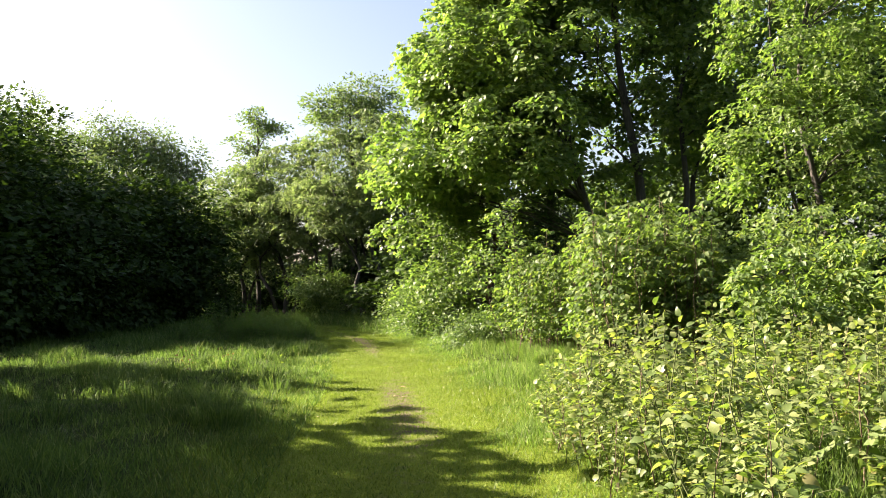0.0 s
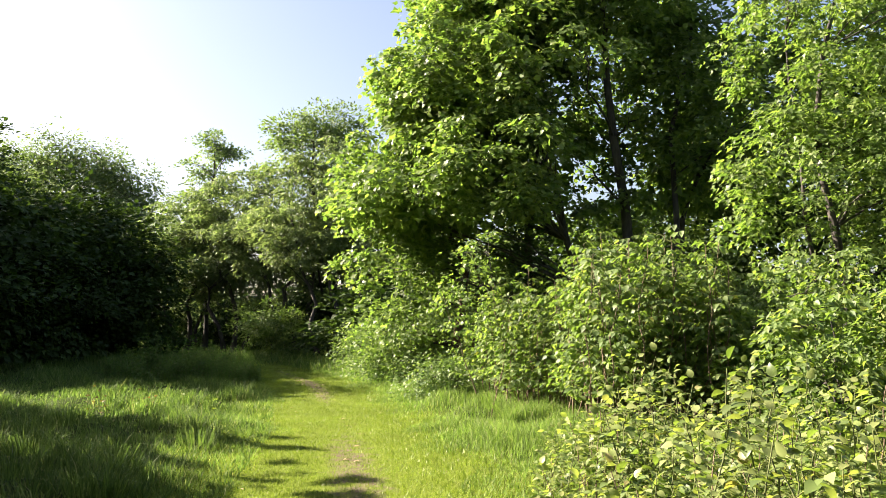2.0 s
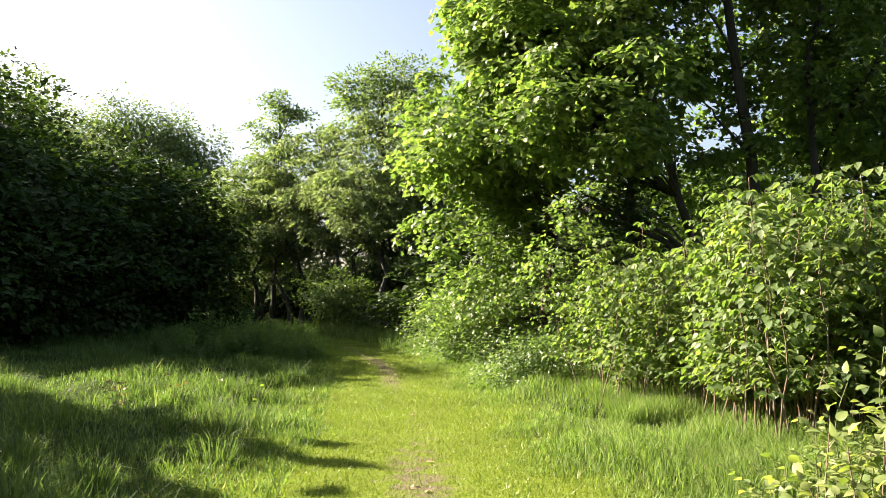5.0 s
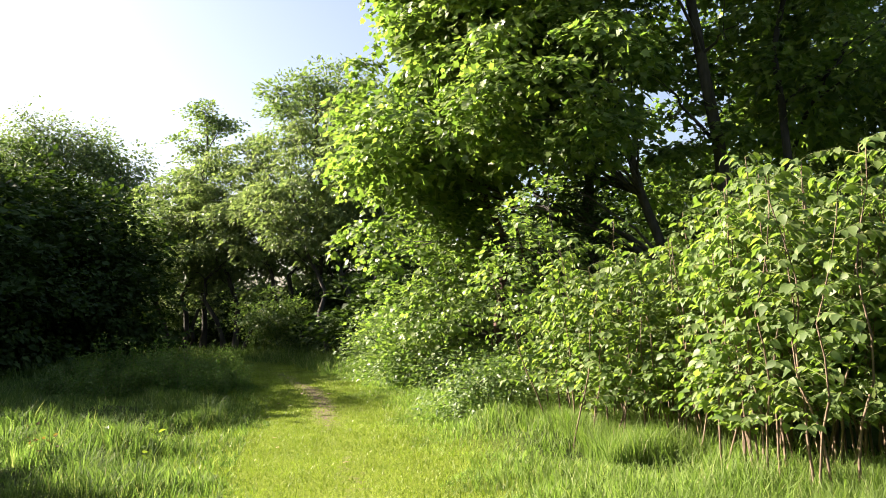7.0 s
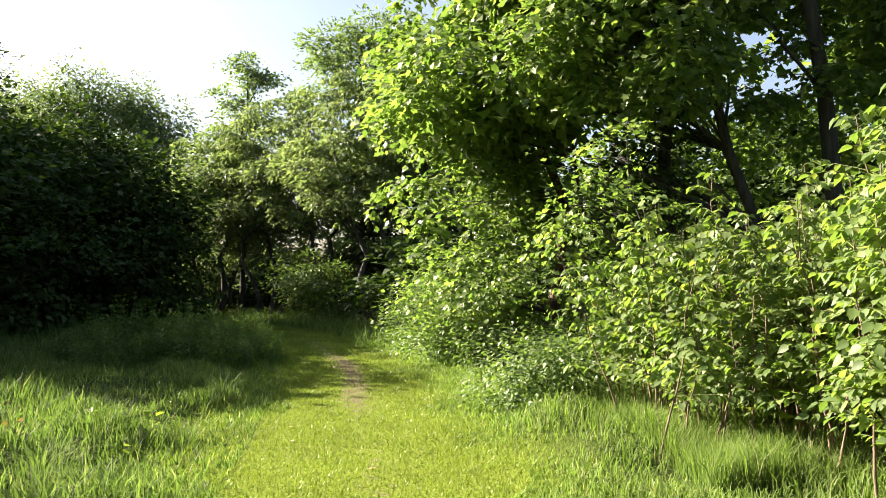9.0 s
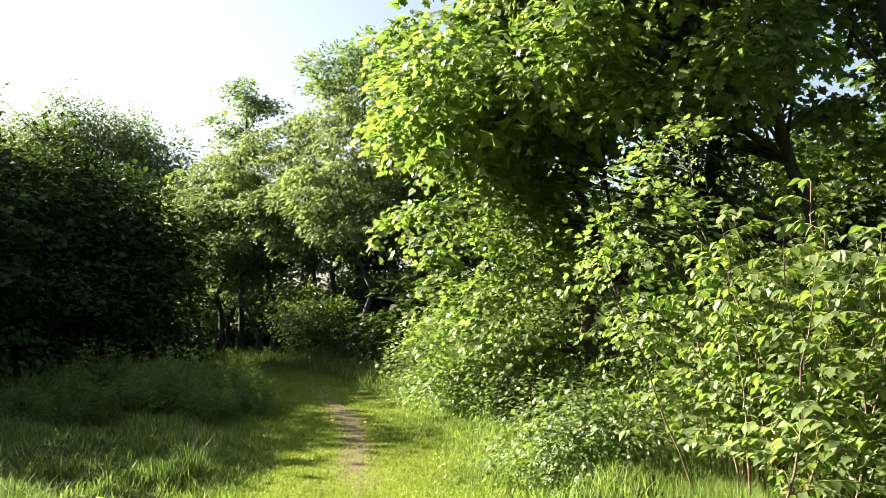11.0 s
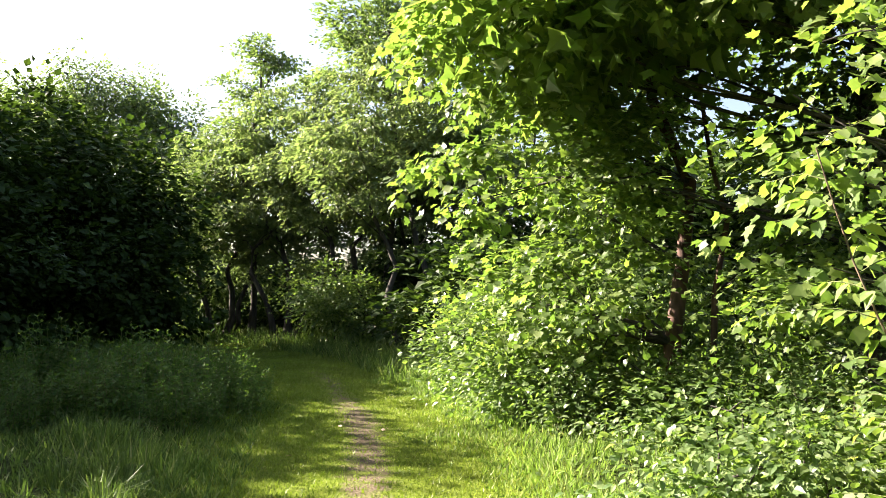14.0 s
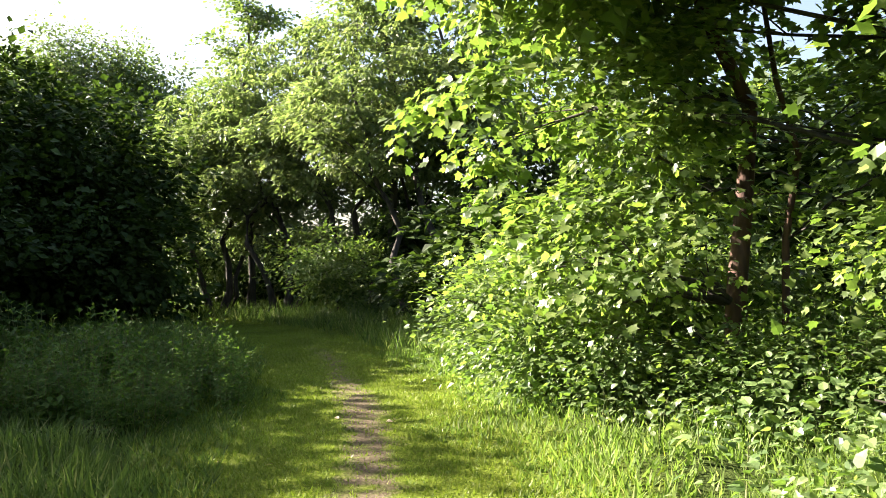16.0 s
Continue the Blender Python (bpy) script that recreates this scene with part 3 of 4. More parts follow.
tree("round_ash", "tall ash with an open rounded grey-green top", "tree", 52, [((-3.2, 37.6, -0.05), (-3.1, 37.5, 10.6), 0.16)],
     [(-3.4, 37.5, 9.2, 1.8, 1.7, 1.4, 1), (-2.5, 37.5, 10.7, 1.2, 1.1, 0.8, 0.8), (-4.0, 37.5, 10.2, 1.0, 1.0, 0.7, 0.6), (-1.6, 37.5, 9.9, 1.1, 1.0, 0.9, 0.6)],
     130, 56, 0.17, KITE, ALDER, BARK, spread=0.38, thick=0.12, aspect=0.6, limbs=26)
for k, (bx, by, ht) in enumerate([(-14.5, 48.0, 10.6), (-16.4, 48.6, 12.2), (-18.6, 48.2, 12.4), (-21.0, 49.0, 11.8)]):
    tree("birch_tree", "thinly leaved birch with wispy hanging twigs", "tree", 53 + k, [((bx, by, -0.05), (bx + 0.3, by, ht * 0.9), 0.11)],
         [(bx, by, ht * 0.72, 1.5, 1.5, ht * 0.2, 1), (bx + 0.8, by, ht * 0.84, 1.0, 1.0, ht * 0.13, 0.7), (bx - 0.7, by, ht * 0.9, 0.7, 0.7, ht * 0.10, 0.5)],
         150, 40, 0.2, KITE, ALDER, BARK, spread=0.46, thick=0.34, aspect=0.6, droop=1.4, limbs=50, group="birches")
for k, (bx, by, ht) in enumerate([(-15.8, 36.8, 8.8), (-20.0, 41.0, 12.0)]):
    tree("sallow_tree", "sunlit pale green sallow standing behind the dark trees", "tree", 57 + k, [((bx, by, -0.05), (bx + 0.2, by, ht * 0.7), 0.10)],
         [(bx, by, ht * 0.66, 2.1, 2.0, ht * 0.32, 1), (bx + 0.9, by, ht * 0.5, 1.8, 1.6, ht * 0.3, 0.8)],
         170, 50, 0.21, KITE, WILLOW, BARK, spread=0.42, thick=0.2, aspect=0.5, droop=1.0, limbs=20, group="sallows behind the tree line")
tree("pale_bush", "pale leafy elder bush at the bend of the trail", "bush", 55,
     [((-4.6, 37.0, -0.05), (-5.0, 36.6, 2.0), 0.03), ((-4.0, 37.0, -0.05), (-3.4, 36.5, 1.6), 0.03)],
     [(-5.1, 36.8, 1.7, 1.0, 0.9, 0.9, 1.1), (-4.0, 36.6, 1.3, 1.2, 0.9, 1.0, 1), (-2.8, 36.0, 0.8, 1.0, 0.7, 0.7, 0.7)],
     150, 46, 0.13, KITE, BRAMBLE, BARK, spread=0.3, thick=0.09, aspect=0.6, limbs=14)

# ---- dark tree line on the left, and unseen shade trees ----
# front row in view, taller rear row mostly out of view to cast shade: (x, y, height, half width)
HEDGE_AT = [(-10.6, 35.2, 6.5, 2.3), (-12.2, 33.2, 7.2, 2.6), (-12.2, 29.6, 6.6, 2.5), (-12.6, 26.0, 6.4, 2.6), (-13.1, 22.4, 6.8, 2.3), (-16.6, 32.6, 9.2, 2.6), (-16.4, 28.6, 9.8, 2.8),
            (-15.8, 25.2, 9.7, 2.7), (-17.4, 34.6, 10.6, 2.6), (-19.2, 31.0, 10.6, 2.8), (-19.0, 26.8, 10.0, 2.8)]
# unseen, beside and behind the walk's start; added to shade it and block sky
START_SHADE_AT = [(-14.6, 16.6, 7.8, 0.7), (-12.0, 11.2, 7.6, 2.4), (-10.0, 7.6, 7.0, 2.5), (-14.4, 8.9, 8.6, 2.6), (-9.4, 4.4, 8.0, 2.6), (-9.2, 2.6, 9.6, 2.8), (-9.2, -1.6, 9.6, 3.0), (-6.0, -6.0, 9.0, 3.2), (-5.0, -1.6, 9.5, 3.0),
            (0.5, -7.0, 9.5, 3.4), (6.5, -6.0, 8.5, 3.2), (11.5, 0.5, 7.5, 3.0), (13.5, 7.5, 7.5, 3.0)]
for k, (hx, hy, ht, wd) in enumerate(HEDGE_AT + START_SHADE_AT):
    in_line = k < len(HEDGE_AT)
    tree("hawthorn_tree", "dense dark hawthorn tree standing in its own shade, some added unseen to cast shade", "tree", 60 + k,
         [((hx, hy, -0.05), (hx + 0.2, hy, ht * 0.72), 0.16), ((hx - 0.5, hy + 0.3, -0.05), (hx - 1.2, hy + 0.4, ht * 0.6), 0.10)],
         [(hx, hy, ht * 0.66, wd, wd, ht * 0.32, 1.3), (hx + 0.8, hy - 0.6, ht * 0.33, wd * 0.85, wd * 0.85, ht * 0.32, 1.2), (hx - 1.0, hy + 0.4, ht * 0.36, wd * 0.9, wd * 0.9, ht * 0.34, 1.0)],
         300 if in_line else 190, 54 if in_line else 24, 0.22 if in_line else 0.54, KITE, HEDGE, BARK, spread=0.42, thick=0.16, aspect=0.8, limbs=22, group="dark tree line", inner=0.4)

# ---- bushes along the right of the trail ----
def bush(label, seed, x, y, r, h, mat, leaf=0.08, clumps=70, per=55, shape=KITE, name="bramble_bush", aspect=0.7, group="bushes along the trail", spread=0.22):
    tree(name, label, "bush", seed, [((x - 0.1, y, -0.05), (x - 0.35 * r, y, h * 0.8), 0.018), ((x + 0.1, y, -0.05), (x + 0.4 * r, y, h * 0.75), 0.018), ((x, y + 0.1, -0.05), (x, y + 0.4 * r, h * 0.85), 0.018)],
         [(x - 0.3 * r, y, h * 0.5, r * 0.7, r * 0.7, h * 0.46, 1), (x + 0.35 * r, y + 0.1, h * 0.42, r * 0.7, r * 0.7, h * 0.42, 1), (x + 0.5 * r * math.sin(seed), y - 0.4 * r * math.cos(seed), h * 0.72, r * 0.4, r * 0.4, h * 0.32, 0.6), (x - 0.6 * r * math.cos(seed), y - 0.3 * r, h * 0.3, r * 0.5, r * 0.45, h * 0.3, 0.6)],
         clumps, per, leaf, shape, mat, BARK, spread=spread, thick=0.10, aspect=aspect, droop=0.6, limbs=10, group=group, domed=name == "hazel_bush")


bush("low grey-green bramble bush in the verge grass", 101, 1.2, 17.9, 0.7, 0.95, BRAMBLE, 0.06, 80, 60, shape=OVAL)
for k, (bx, by, r, h) in enumerate([(1.3, 23.6, 0.8, 1.1), (0.3, 23.2, 0.7, 1.0), (-0.2, 25.2, 0.85, 1.3), (0.8, 24.8, 1.1, 1.7), (0.0, 27.6, 1.0, 1.6), (0.8, 27.5, 1.3, 2.3), (-0.4, 30.2, 1.0, 1.7)]):
    bush("sunlit bramble bush at the edge of the trail", 110 + k, bx, by, r, h, BRAMBLE, 0.085, 80, 60, spread=0.26)
for k, (bx, by, r, h) in enumerate([(1.6, 21.8, 0.55, 0.8), (2.2, 21.4, 0.6, 0.9), (2.8, 20.8, 0.65, 0.9), (3.5, 20.2, 0.8, 1.1), (0.9, 22.6, 0.55, 0.85)]):
    bush("low bright bramble bush below the young sycamore", 240 + k, bx, by, r, h, BRAMBLE, 0.075, 75, 60, shape=OVAL, spread=0.24)
for k, (bx, by, r, h) in enumerate([(3.6, 18.4, 1.1, 1.9), (4.6, 16.6, 1.4, 2.2), (6.0, 12.8, 1.5, 2.4), (5.2, 10.6, 1.4, 1.9), (7.6, 11.6, 1.6, 2.8), (7.2, 9.2, 1.4, 2.3), (6.2, 17.0, 1.6, 2.6), (8.2, 17.4, 1.8, 3.0),
                                    (2.6, 24.6, 1.6, 2.0), (5.0, 24.0, 1.8, 2.2), (8.0, 23.0, 2.0, 2.6), (10.6, 21.0, 2.0, 3.0)]):
    bush("leafy hazel bush in the thicket", 130 + k, bx, by, r, h, KNOT if k in (2, 3, 4, 5) else BRAMBLE, 0.10, 100, 48, name="hazel_bush", spread=0.3, shape=OVAL if k < 2 else KITE)
def nettle_plant(seed, ht):
    """An upright stem with pairs of toothed leaves, smaller towards the top."""
    rng = np.random.default_rng(seed)
    root = thing("nettle_plant", "upright stinging nettle with paired dark green leaves", "plant", "nettles", "", pose(0, 0, -30))
    lines, C, D, N, L = [], [], [], [], []
    for _ in range(7):
        foot = np.array([rng.normal() * 0.13, rng.normal() * 0.13, -0.03])
        top = foot + np.array([rng.normal() * 0.08, rng.normal() * 0.08, ht * rng.uniform(0.7, 1.1)])
        ln = limb(rng, foot, top, 0.005, 0.002, 6, 0, 0.03)
        lines.append(ln)
        a = rng.uniform(0, 6.28)
        for s in np.linspace(0.2, 1.0, 10):
            c = np.array([np.interp(s, np.linspace(0, 1, 6), ln[0][:, i]) for i in range(3)])
            a += 1.57 + rng.normal() * 0.2
            for b in (a, a + math.pi):
                C.append(c)
                D.append((np.cos(b), np.sin(b), rng.normal(-0.25 if s < 0.9 else 0.7, 0.25)))
                N.append((np.cos(b) * 0.3, np.sin(b) * 0.3, 1))
                L.append(rng.uniform(0.08, 0.13) * (1.15 - 0.55 * s))
    v, f = tubes(lines, 3)
    tagged(part("stem", mesh_from("stem", v, f, GREEN_STEM, True), root), kind="stuff")
    v, f = leaves(np.array(C), np.array(D), np.array(N), np.array(L), np.array(L) * 0.6, KITE)
    part("foliage", mesh_from("foliage", v, f, NETTLE), root)
    return root


def scatter(protos, spots, rng):
    """Set each plant down once, and copies of it at the other spots (x, y, size)."""
    for i, (x, y, size) in enumerate(spots):
        m = pose(x, y, float(height_at(x, y)), rng.normal() * 4, rng.normal() * 4, rng.uniform(0, 360)) @ Matrix.Scale(size, 4)
        ob = protos[i] if i < len(protos) else copy_thing(protos[i % len(protos)], Matrix())
        ob.matrix_basis = m


def build_nettles():
    rng = np.random.default_rng(66)
    spots = []
    while len(spots) < 120:
        a, r = rng.uniform(0, 6.28), math.sqrt(rng.random())
        spots.append((-5.0 + 2.1 * r * math.cos(a), 23.4 + 2.0 * r * math.sin(a), rng.uniform(0.7, 1.15) * (1.15 - 0.5 * r * r)))
    for cx, cy, r0, size, n in ((2.5, 22.1, 0.9, 0.95, 34), (3.3, 20.8, 0.8, 0.9, 20), (2.6, 20.8, 0.7, 0.75, 26), (3.1, 18.9, 0.6, 0.9, 8), (1.6, 22.6, 0.7, 0.75, 20)):
        for _ in range(n):
            a, r = rng.uniform(0, 6.28), r0 * math.sqrt(rng.random())
            spots.append((cx + r * math.cos(a), cy + r * math.sin(a), size * rng.uniform(0.8, 1.15)))
    scatter([nettle_plant(400 + k, ht) for k, ht in enumerate((0.85, 0.75, 0.95, 0.65, 0.8))], spots, rng)


build_nettles()
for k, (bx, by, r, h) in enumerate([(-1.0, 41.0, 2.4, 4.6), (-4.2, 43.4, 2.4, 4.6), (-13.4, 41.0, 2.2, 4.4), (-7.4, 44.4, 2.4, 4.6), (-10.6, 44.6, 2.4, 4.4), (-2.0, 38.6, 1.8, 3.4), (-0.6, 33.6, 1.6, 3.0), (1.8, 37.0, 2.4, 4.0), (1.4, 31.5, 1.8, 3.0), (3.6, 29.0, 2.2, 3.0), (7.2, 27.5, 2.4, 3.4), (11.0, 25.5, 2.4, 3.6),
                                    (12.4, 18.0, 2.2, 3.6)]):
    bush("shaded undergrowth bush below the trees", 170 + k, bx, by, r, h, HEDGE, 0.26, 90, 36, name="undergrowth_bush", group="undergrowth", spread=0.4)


for k, (bx, by, r, h) in enumerate([(-6.5, 51.0, 2.4, 3.6), (-10.0, 52.0, 2.4, 3.4), (-13.6, 52.0, 2.6, 3.8), (-17.0, 50.0, 2.6, 4.0), (-8.0, 45.4, 1.4, 1.5)]):
    bush("sunlit sallow bush beyond the willows", 190 + k, bx, by, r, h, WILLOW, 0.26, 80, 34, name="sallow_bush", group="sallow bushes beyond the willows", spread=0.4, aspect=0.5)


def far_woods():
    rng = np.random.default_rng(9)
    a = rng.uniform(0, 2 * np.pi, 1400)
    r = rng.uniform(66, 88, 1400)
    top = 5.6 + 1.3 * np.sin(7 * a) + 0.9 * np.sin(17 * a + 1)
    p = np.stack([r * np.sin(a), 12 + r * np.cos(a), top * rng.random(1400) ** 0.7], -1)
    o = np.stack([-np.sin(a), -np.cos(a), np.full(1400, 0.6)], -1)
    v, f = sprays(rng, p, o, 22, 1.4, 0.6, 1.7, KITE, 0.7)
    tagged(new("far_woods", mesh_from("far_woods", v, f, HEDGE)), "distant belt of green woodland", "trees", kind="stuff")


far_woods()

# ---- knotweed ----
def cane_plant(seed, ht, leaf):
    """One tall cane with zigzag side twigs of big oval leaves."""
    rng = np.random.default_rng(seed)
    root = thing("knotweed_cane", "tall knotweed cane with broad oval green leaves", "plant", "knotweed thicket", "", pose(0, 0, -30))
    top = np.array([rng.normal() * 0.2, rng.normal() * 0.2 - 0.1, ht])
    ln = limb(rng, (0, 0, -0.03), top, 0.013, 0.004, 10, 0.0, 0.02)
    v, f = tubes([ln], 6)
    part("cane", mesh_from("cane", v, f, CANE, True), root)
    C, D, N, lines = [], [], [], []
    for s in np.linspace(0.23, 1.0, 26):
        p = np.array([np.interp(s, np.linspace(0, 1, 10), ln[0][:, i]) for i in range(3)])
        a = rng.uniform(0, 2 * np.pi)
        L = rng.uniform(0.3, 0.65) * (1.15 - 0.6 * s)
        end = p + np.array([np.cos(a) * L, np.sin(a) * L, 0.22 * L])
        tw = limb(rng, p, end, 0.004, 0.002, 6, 0.1, 0.05)
        lines.append(tw)
        for q in np.linspace(0.2, 1, 8):
            c = np.array([np.interp(q, np.linspace(0, 1, 6), tw[0][:, i]) for i in range(3)])
            sidew = a + (1 if int(q * 100) % 2 else -1) * rng.uniform(0.6, 1.2)
            C.append(c)
            D.append((np.cos(sidew), np.sin(sidew), rng.normal(-0.6, 0.3)))
            N.append((np.cos(sidew) * 0.6 + rng.normal(0, 0.4), np.sin(sidew) * 0.6 + rng.normal(0, 0.4), 0.8))
    v, f = tubes(lines, 3)
    tagged(part("twig_spray", mesh_from("twig_spray", v, f, GREEN_STEM, True), root), kind="stuff")
    n = len(C)
    L = leaf * rng.uniform(0.6, 1.2, n)
    v, f = leaves(np.array(C), np.array(D), np.array(N), L, L * 0.72, OVAL)
    part("foliage", mesh_from("foliage", v, f, KNOT, True), root)
    return root


def build_canes():
    rng = np.random.default_rng(77)
    protos = [cane_plant(200 + k, ht, 0.102) for k, ht in enumerate((2.2, 2.45, 2.0, 2.6, 1.7, 1.4))]
    spots = []
    for _ in range(95):      # first thicket
        x, y = rng.uniform(2.75, 4.9), rng.uniform(12.2, 15.2)
        dome = 1.12 - 0.2 * ((x - 3.8) / 1.0) ** 2 - 0.08 * ((y - 13.4) / 1.6) ** 2
        spots.append((x, y, rng.integers(0, 4), dome * rng.uniform(0.92, 1.04)))
    for _ in range(80):      # second thicket
        x, y = rng.uniform(1.75, 4.4), rng.uniform(15.2, 17.6)
        spots.append((x, y, rng.integers(0, 5), rng.uniform(0.8, 1.0)))
    used = set()
    for x, y, k, s in spots:
        m = pose(x, y, float(height_at(x, y)), rng.normal() * 4, rng.normal() * 4, rng.uniform(0, 360)) @ Matrix.Scale(s, 4)
        if k not in used:
            used.add(k)
            protos[k].matrix_basis = m
        else:
            ob = copy_thing(protos[k], Matrix())
            ob.matrix_basis = m
    for k, pr in enumerate(protos):
        if k not in used:
            pr.matrix_basis = pose(3.2 + 0.2 * k, 16.0, 0)


build_canes()


def young_plant(seed, ht):
    """A young knotweed shoot: stem and single broad leaves."""
    rng = np.random.default_rng(seed)
    root = thing("knotweed_shoot", "young yellow-green knotweed shoot with broad leaves", "plant", "young knotweed patch", "", pose(0, 0, -30))
    top = np.array([rng.normal() * 0.1, rng.normal() * 0.1, ht])
    ln = limb(rng, (0, 0, -0.03), top, 0.008, 0.003, 8, 0.0, 0.03)
    v, f = tubes([ln], 6)
    part("stem", mesh_from("stem", v, f, CANE if seed % 2 else GREEN_STEM, True), root)
    a = rng.uniform(0, 6.28)
    for s in np.linspace(0.25, 1.0, 11):
        p = np.array([np.interp(s, np.linspace(0, 1, 8), ln[0][:, i]) for i in range(3)])
        a += 2.4 + rng.normal() * 0.3
        L = rng.uniform(0.062, 0.108) * (1.1 - 0.45 * abs(s - 0.6))
        out = rng.uniform(0.02, 0.16) * (1.1 - 0.7 * s)
        c = p + np.array([np.cos(a) * out, np.sin(a) * out, 0.05])
        d = np.array([[np.cos(a), np.sin(a), rng.normal(0.0 if s < 0.9 else 0.9, 0.3)]])
        n = np.array([[rng.normal(0, 0.5), rng.normal(0, 0.5), 1.0]])
        v, f = leaves(c[None], d, n, np.array([L]), np.array([L * 0.74]), FINE)
        part("leaf", mesh_from("leaf", v, f, KNOT_YOUNG, True), root)
    # small leaves on short side twigs
    C, D, N, lines = [], [], [], []
    for s in np.linspace(0.15, 0.92, 8):
        p = np.array([np.interp(s, np.linspace(0, 1, 8), ln[0][:, i]) for i in range(3)])
        a += 2.4
        end = p + np.array([np.cos(a), np.sin(a), 0.5]) * rng.uniform(0.10, 0.24)
        lines.append(limb(rng, p, end, 0.003, 0.0015, 4, 0.02, 0.03))
        for q in (0.3, 0.5, 0.65, 0.8, 1.0):
            b = a + rng.normal() * 1.0
            C.append(p * (1 - q) + end * q)
            D.append((np.cos(b), np.sin(b), rng.normal(0.0, 0.4)))
            N.append((rng.normal(0, 0.5), rng.normal(0, 0.5), 1.0))
    v, f = tubes(lines, 3)
    tagged(part("twig_spray", mesh_from("twig_spray", v, f, GREEN_STEM, True), root), kind="stuff")
    L = rng.uniform(0.045, 0.085, len(C))
    v, f = leaves(np.array(C), np.array(D), np.array(N), L, L * 0.72, OVAL)
    part("foliage", mesh_from("foliage", v, f, KNOT_SMALL, True), root)
    return root


def build_shoots():
    rng = np.random.default_rng(88)
    protos = [young_plant(300 + k, ht) for k, ht in enumerate((0.95, 0.8, 0.7, 0.6, 1.1, 0.75, 0.5))]
    used = set()
    n = 0
    while n < 290:
        x, y = rng.uniform(1.0, 5.2), 4.0 + 6.0 * rng.random() ** 0.75
        if n > 276:
            x, y = rng.uniform(1.95, 3.0), rng.uniform(17.8, 19.6)
        edge = np.interp(y, [2.8, 5, 7, 9.0, 10.0], [1.35, 1.25, 1.15, 1.2, 2.2])
        if x < edge or rng.random() < 0.15 * (x - 1):
            continue
        k = int(rng.integers(0, 7))
        s = rng.uniform(0.8, 1.1) * np.interp(x - edge, [0, 0.5], [0.65, 1])
        m = pose(x, y, float(height_at(x, y)), rng.normal() * 5, rng.normal() * 5, rng.uniform(0, 360)) @ Matrix.Scale(s, 4)
        if k not in used:
            used.add(k)
            protos[k].matrix_basis = m
        else:
            copy_thing(protos[k], Matrix()).matrix_basis = m
        n += 1


build_shoots()


# ---- broad-leaved plants and litter ----
DOCK = leaf_material("dock_leaf", (0.09, 0.15, 0.028), (0.12, 0.18, 0.035), (0.16, 0.21, 0.042), (0.20, 0.22, 0.042), through=0.42, spec=0.4, single=True)
SORREL = leaf_material("sorrel_leaf", (0.07, 0.05, 0.025), (0.11, 0.07, 0.03), (0.15, 0.11, 0.04), through=0.3, spec=0.2, single=True)
BRIAR = leaf_material("briar_leaf", (0.07, 0.12, 0.042), (0.11, 0.16, 0.063), (0.17, 0.21, 0.112), through=0.35, spec=0.35, gloss=0.45, single=True)


def broad_plant(name, label, group, seed, count, leaf, rise, mat, spread):
    """A low plant: short stem and separate broad leaves held at many angles."""
    rng = np.random.default_rng(seed)
    root = thing(name, label, "plant", group, "", pose(0, 0, -30))
    ln = limb(rng, (0, 0, -0.03), (rng.normal() * 0.05, rng.normal() * 0.05, rise), 0.006, 0.003, 6, 0, 0.03)
    v, f = tubes([ln], 5)
    part("stem", mesh_from("stem", v, f, GREEN_STEM, True), root)
    a = rng.uniform(0, 6.28)
    for s in np.linspace(0.15, 1.0, count):
        a += 2.4 + rng.normal() * 0.3
        out = spread * rng.uniform(0.2, 1.0) * (1.1 - 0.6 * s)
        c = np.array([[np.cos(a) * out, np.sin(a) * out, rise * s * rng.uniform(0.75, 1.1)]])
        d = np.array([[np.cos(a), np.sin(a), rng.normal(0.5, 0.4)]])
        n = np.array([[np.cos(a) * 0.2 + rng.normal() * 0.3, np.sin(a) * 0.2 + rng.normal() * 0.3, 1.0]])
        L = leaf * rng.uniform(0.7, 1.2)
        v, f = leaves(c, d, n, np.array([L]), np.array([L * 0.7]), FINE)
        part("leaf", mesh_from("leaf", v, f, mat, True), root)
    return root


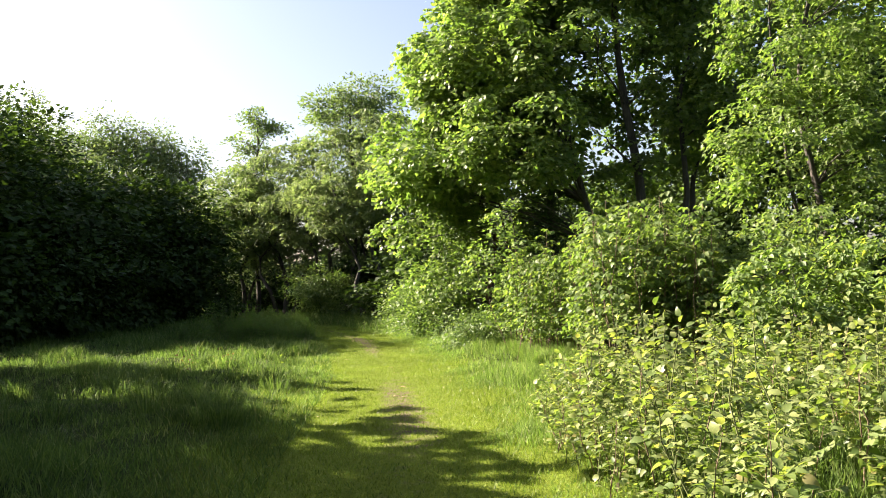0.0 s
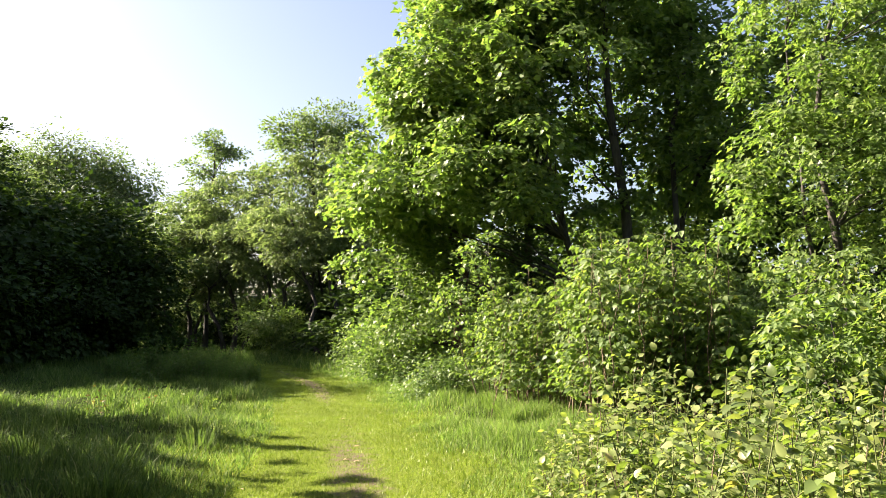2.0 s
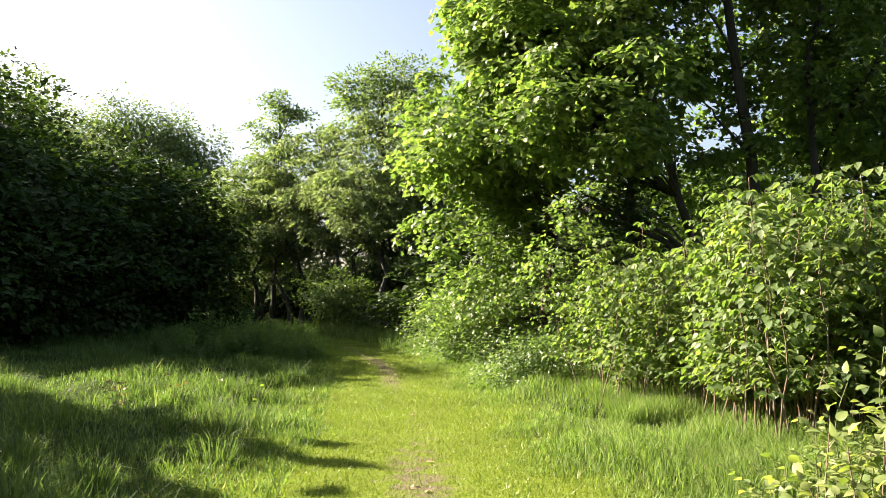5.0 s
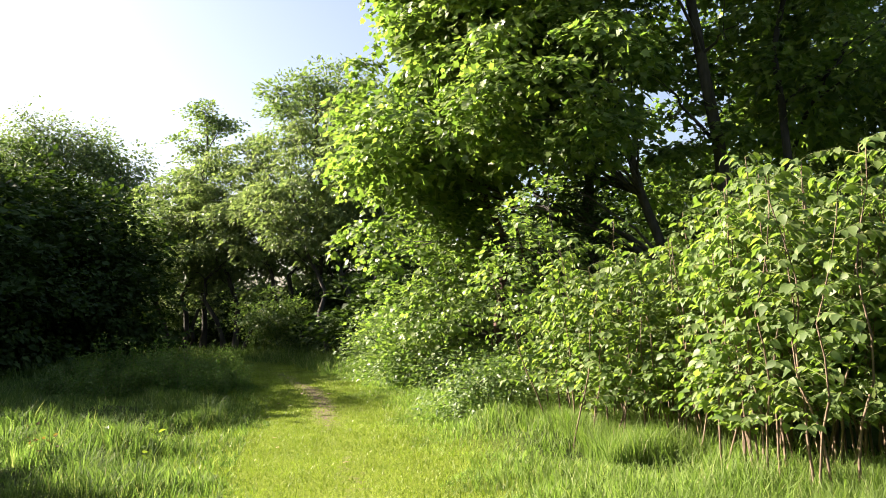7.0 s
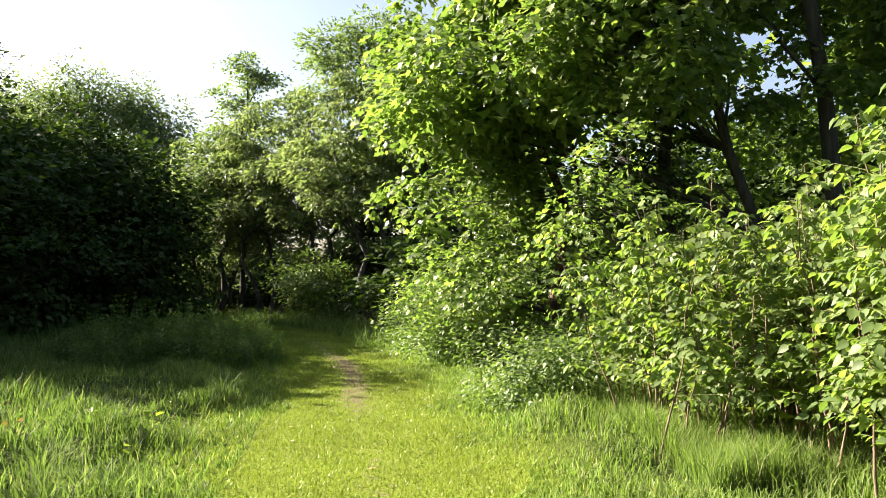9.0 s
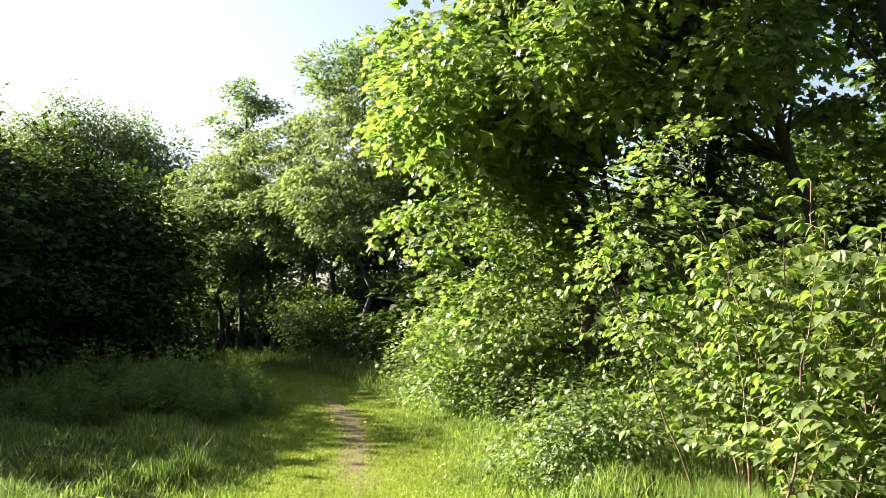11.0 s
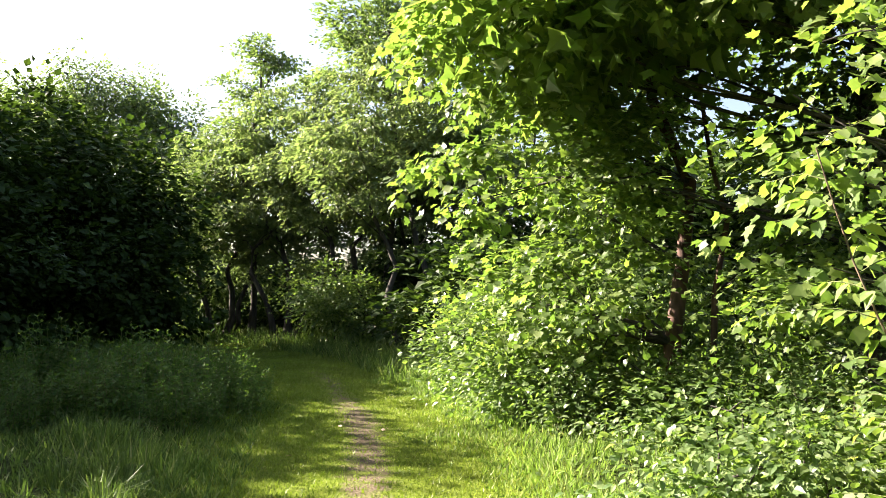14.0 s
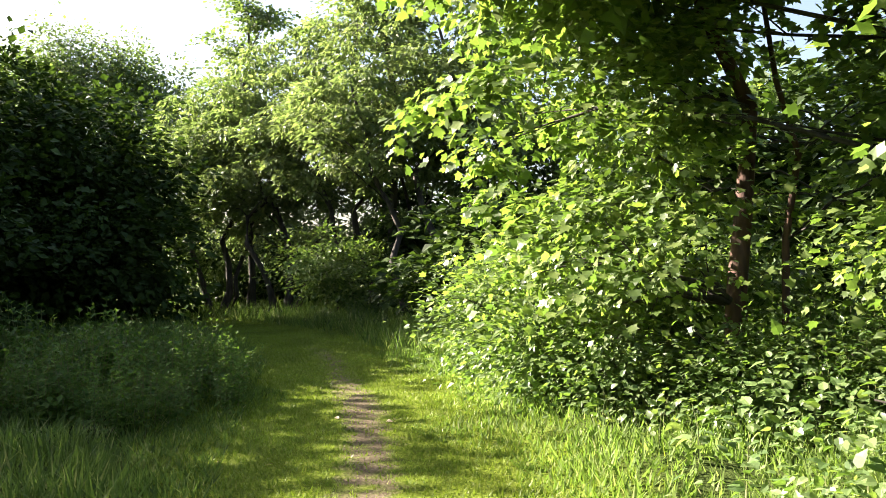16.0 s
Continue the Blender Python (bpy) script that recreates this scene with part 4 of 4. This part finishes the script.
def build_broad():
    rng = np.random.default_rng(99)
    docks = [broad_plant("dock_plant", "bright yellow-green dock plant in the meadow grass", "dock plants", 500 + k, 8, 0.17, 0.36, DOCK, 0.16) for k in range(2)]
    scatter(docks, [(-3.3, 15.9, 0.5), (-2.7, 15.1, 0.45), (-3.9, 15.3, 0.5), (-4.5, 16.2, 0.5), (-3.0, 16.6, 0.5)], rng)
    sorrel = broad_plant("sorrel_plant", "reddish-brown sorrel going over in the meadow grass", "sorrel plants", 510, 9, 0.075, 0.40, SORREL, 0.12)
    scatter([sorrel], [(-4.5, 15.3, 0.9), (-4.3, 15.0, 0.8), (-4.7, 15.6, 1.0), (-3.7, 14.9, 0.8), (-3.6, 15.1, 0.9), (-4.0, 15.6, 0.8)], rng)
    briars = [broad_plant("bramble_sprig", "leafy bramble sprig in the verge grass", "bramble sprigs", 520 + k, 11, 0.12, 0.42, BRIAR, 0.26) for k in range(3)]
    scatter(briars, [(0.85, 20.3, 0.9), (1.05, 20.0, 0.75), (0.65, 20.6, 0.7), (1.9, 18.6, 1.2), (2.25, 18.2, 1.35), (2.2, 19.0, 1.25), (2.6, 18.7, 1.4), (2.55, 19.4, 1.2), (1.7, 19.3, 1.0), (2.05, 19.7, 1.05), (2.9, 19.2, 1.3), (0.45, 21.8, 0.8), (0.9, 21.6, 0.85)], rng)
    # pale dead leaves and bits of bark on the worn turf
    for i in range(16):
        y = rng.uniform(9.5, 24)
        x = float(trail_x(y)) + rng.normal() * 0.4
        if i < 4:
            x, y = -0.32 + rng.normal() * 0.12, 11.13 + rng.normal() * 0.1
        c = np.array([[0, 0, 0.0]])
        v, f = leaves(c, np.array([[1.0, 0, 0.15]]), np.array([[rng.normal() * 0.3, rng.normal() * 0.3, 1.0]]), np.array([rng.uniform(0.05, 0.09)]), np.array([0.04]), OVAL)
        ob = new("dead_leaf", mesh_from("dead_leaf", v, f, DRY))
        ob.matrix_basis = pose(x, y, float(height_at(x, y)) + 0.012, 0, 0, rng.uniform(0, 360))
        tagged(ob, "small pale dead leaf lying on the trail", "leaf", "dead leaves")


build_broad()


# ---- grass tussocks ----
def tussock(seed, n=110):
    """A fan of arching blades from one root."""
    rng = np.random.default_rng(seed)
    a = rng.uniform(0, 2 * np.pi, n)
    r = 0.13 * np.sqrt(rng.random(n))
    foot = np.stack([r * np.cos(a), r * np.sin(a), np.full(n, -0.02)], -1)
    out = np.stack([np.cos(a), np.sin(a), np.zeros(n)], -1)
    h = rng.uniform(0.16, 0.38, n)
    lean = rng.uniform(0.25, 0.85, n) * (0.4 + r / 0.13)
    b = a + rng.normal(size=n) * 0.6 + math.pi / 2
    side = np.stack([np.cos(b), np.sin(b), np.zeros(n)], -1) * rng.uniform(0.002, 0.0045, n)[:, None]
    up = np.array([0, 0, 1.0])
    tip = foot + out * (h * lean)[:, None] + up * (h * (1 - 0.45 * lean))[:, None]
    mid = foot + out * (h * lean * 0.32)[:, None] + up * (h * 0.62)[:, None]
    v = np.stack([foot - side, foot + side, mid - side, mid + side, tip], 1)
    f = np.array([[0, 1, 3], [0, 3, 2], [2, 3, 4]])[None] + (np.arange(n) * 5)[:, None, None]
    ob = new("grass_tussock", mesh_from("grass_tussock", v.reshape(-1, 3), f.reshape(-1, 3), GRASS))
    return tagged(ob, "arching tussock of meadow grass", "grass", "grass tussocks")


def build_tussocks():
    rng = np.random.default_rng(123)
    spots = []
    while len(spots) < 110:
        y = 8 + 15 * rng.random() ** 1.2
        x = float(trail_x(y)) - float(trail_half(y)) - 0.35 - 4.6 * rng.random() ** 1.3
        if lumps(np.array(x), np.array(y), 0.8) > 0.42:
            spots.append((x, y, rng.uniform(0.75, 1.25)))
    scatter([tussock(600 + k) for k in range(5)], spots, rng)


build_tussocks()
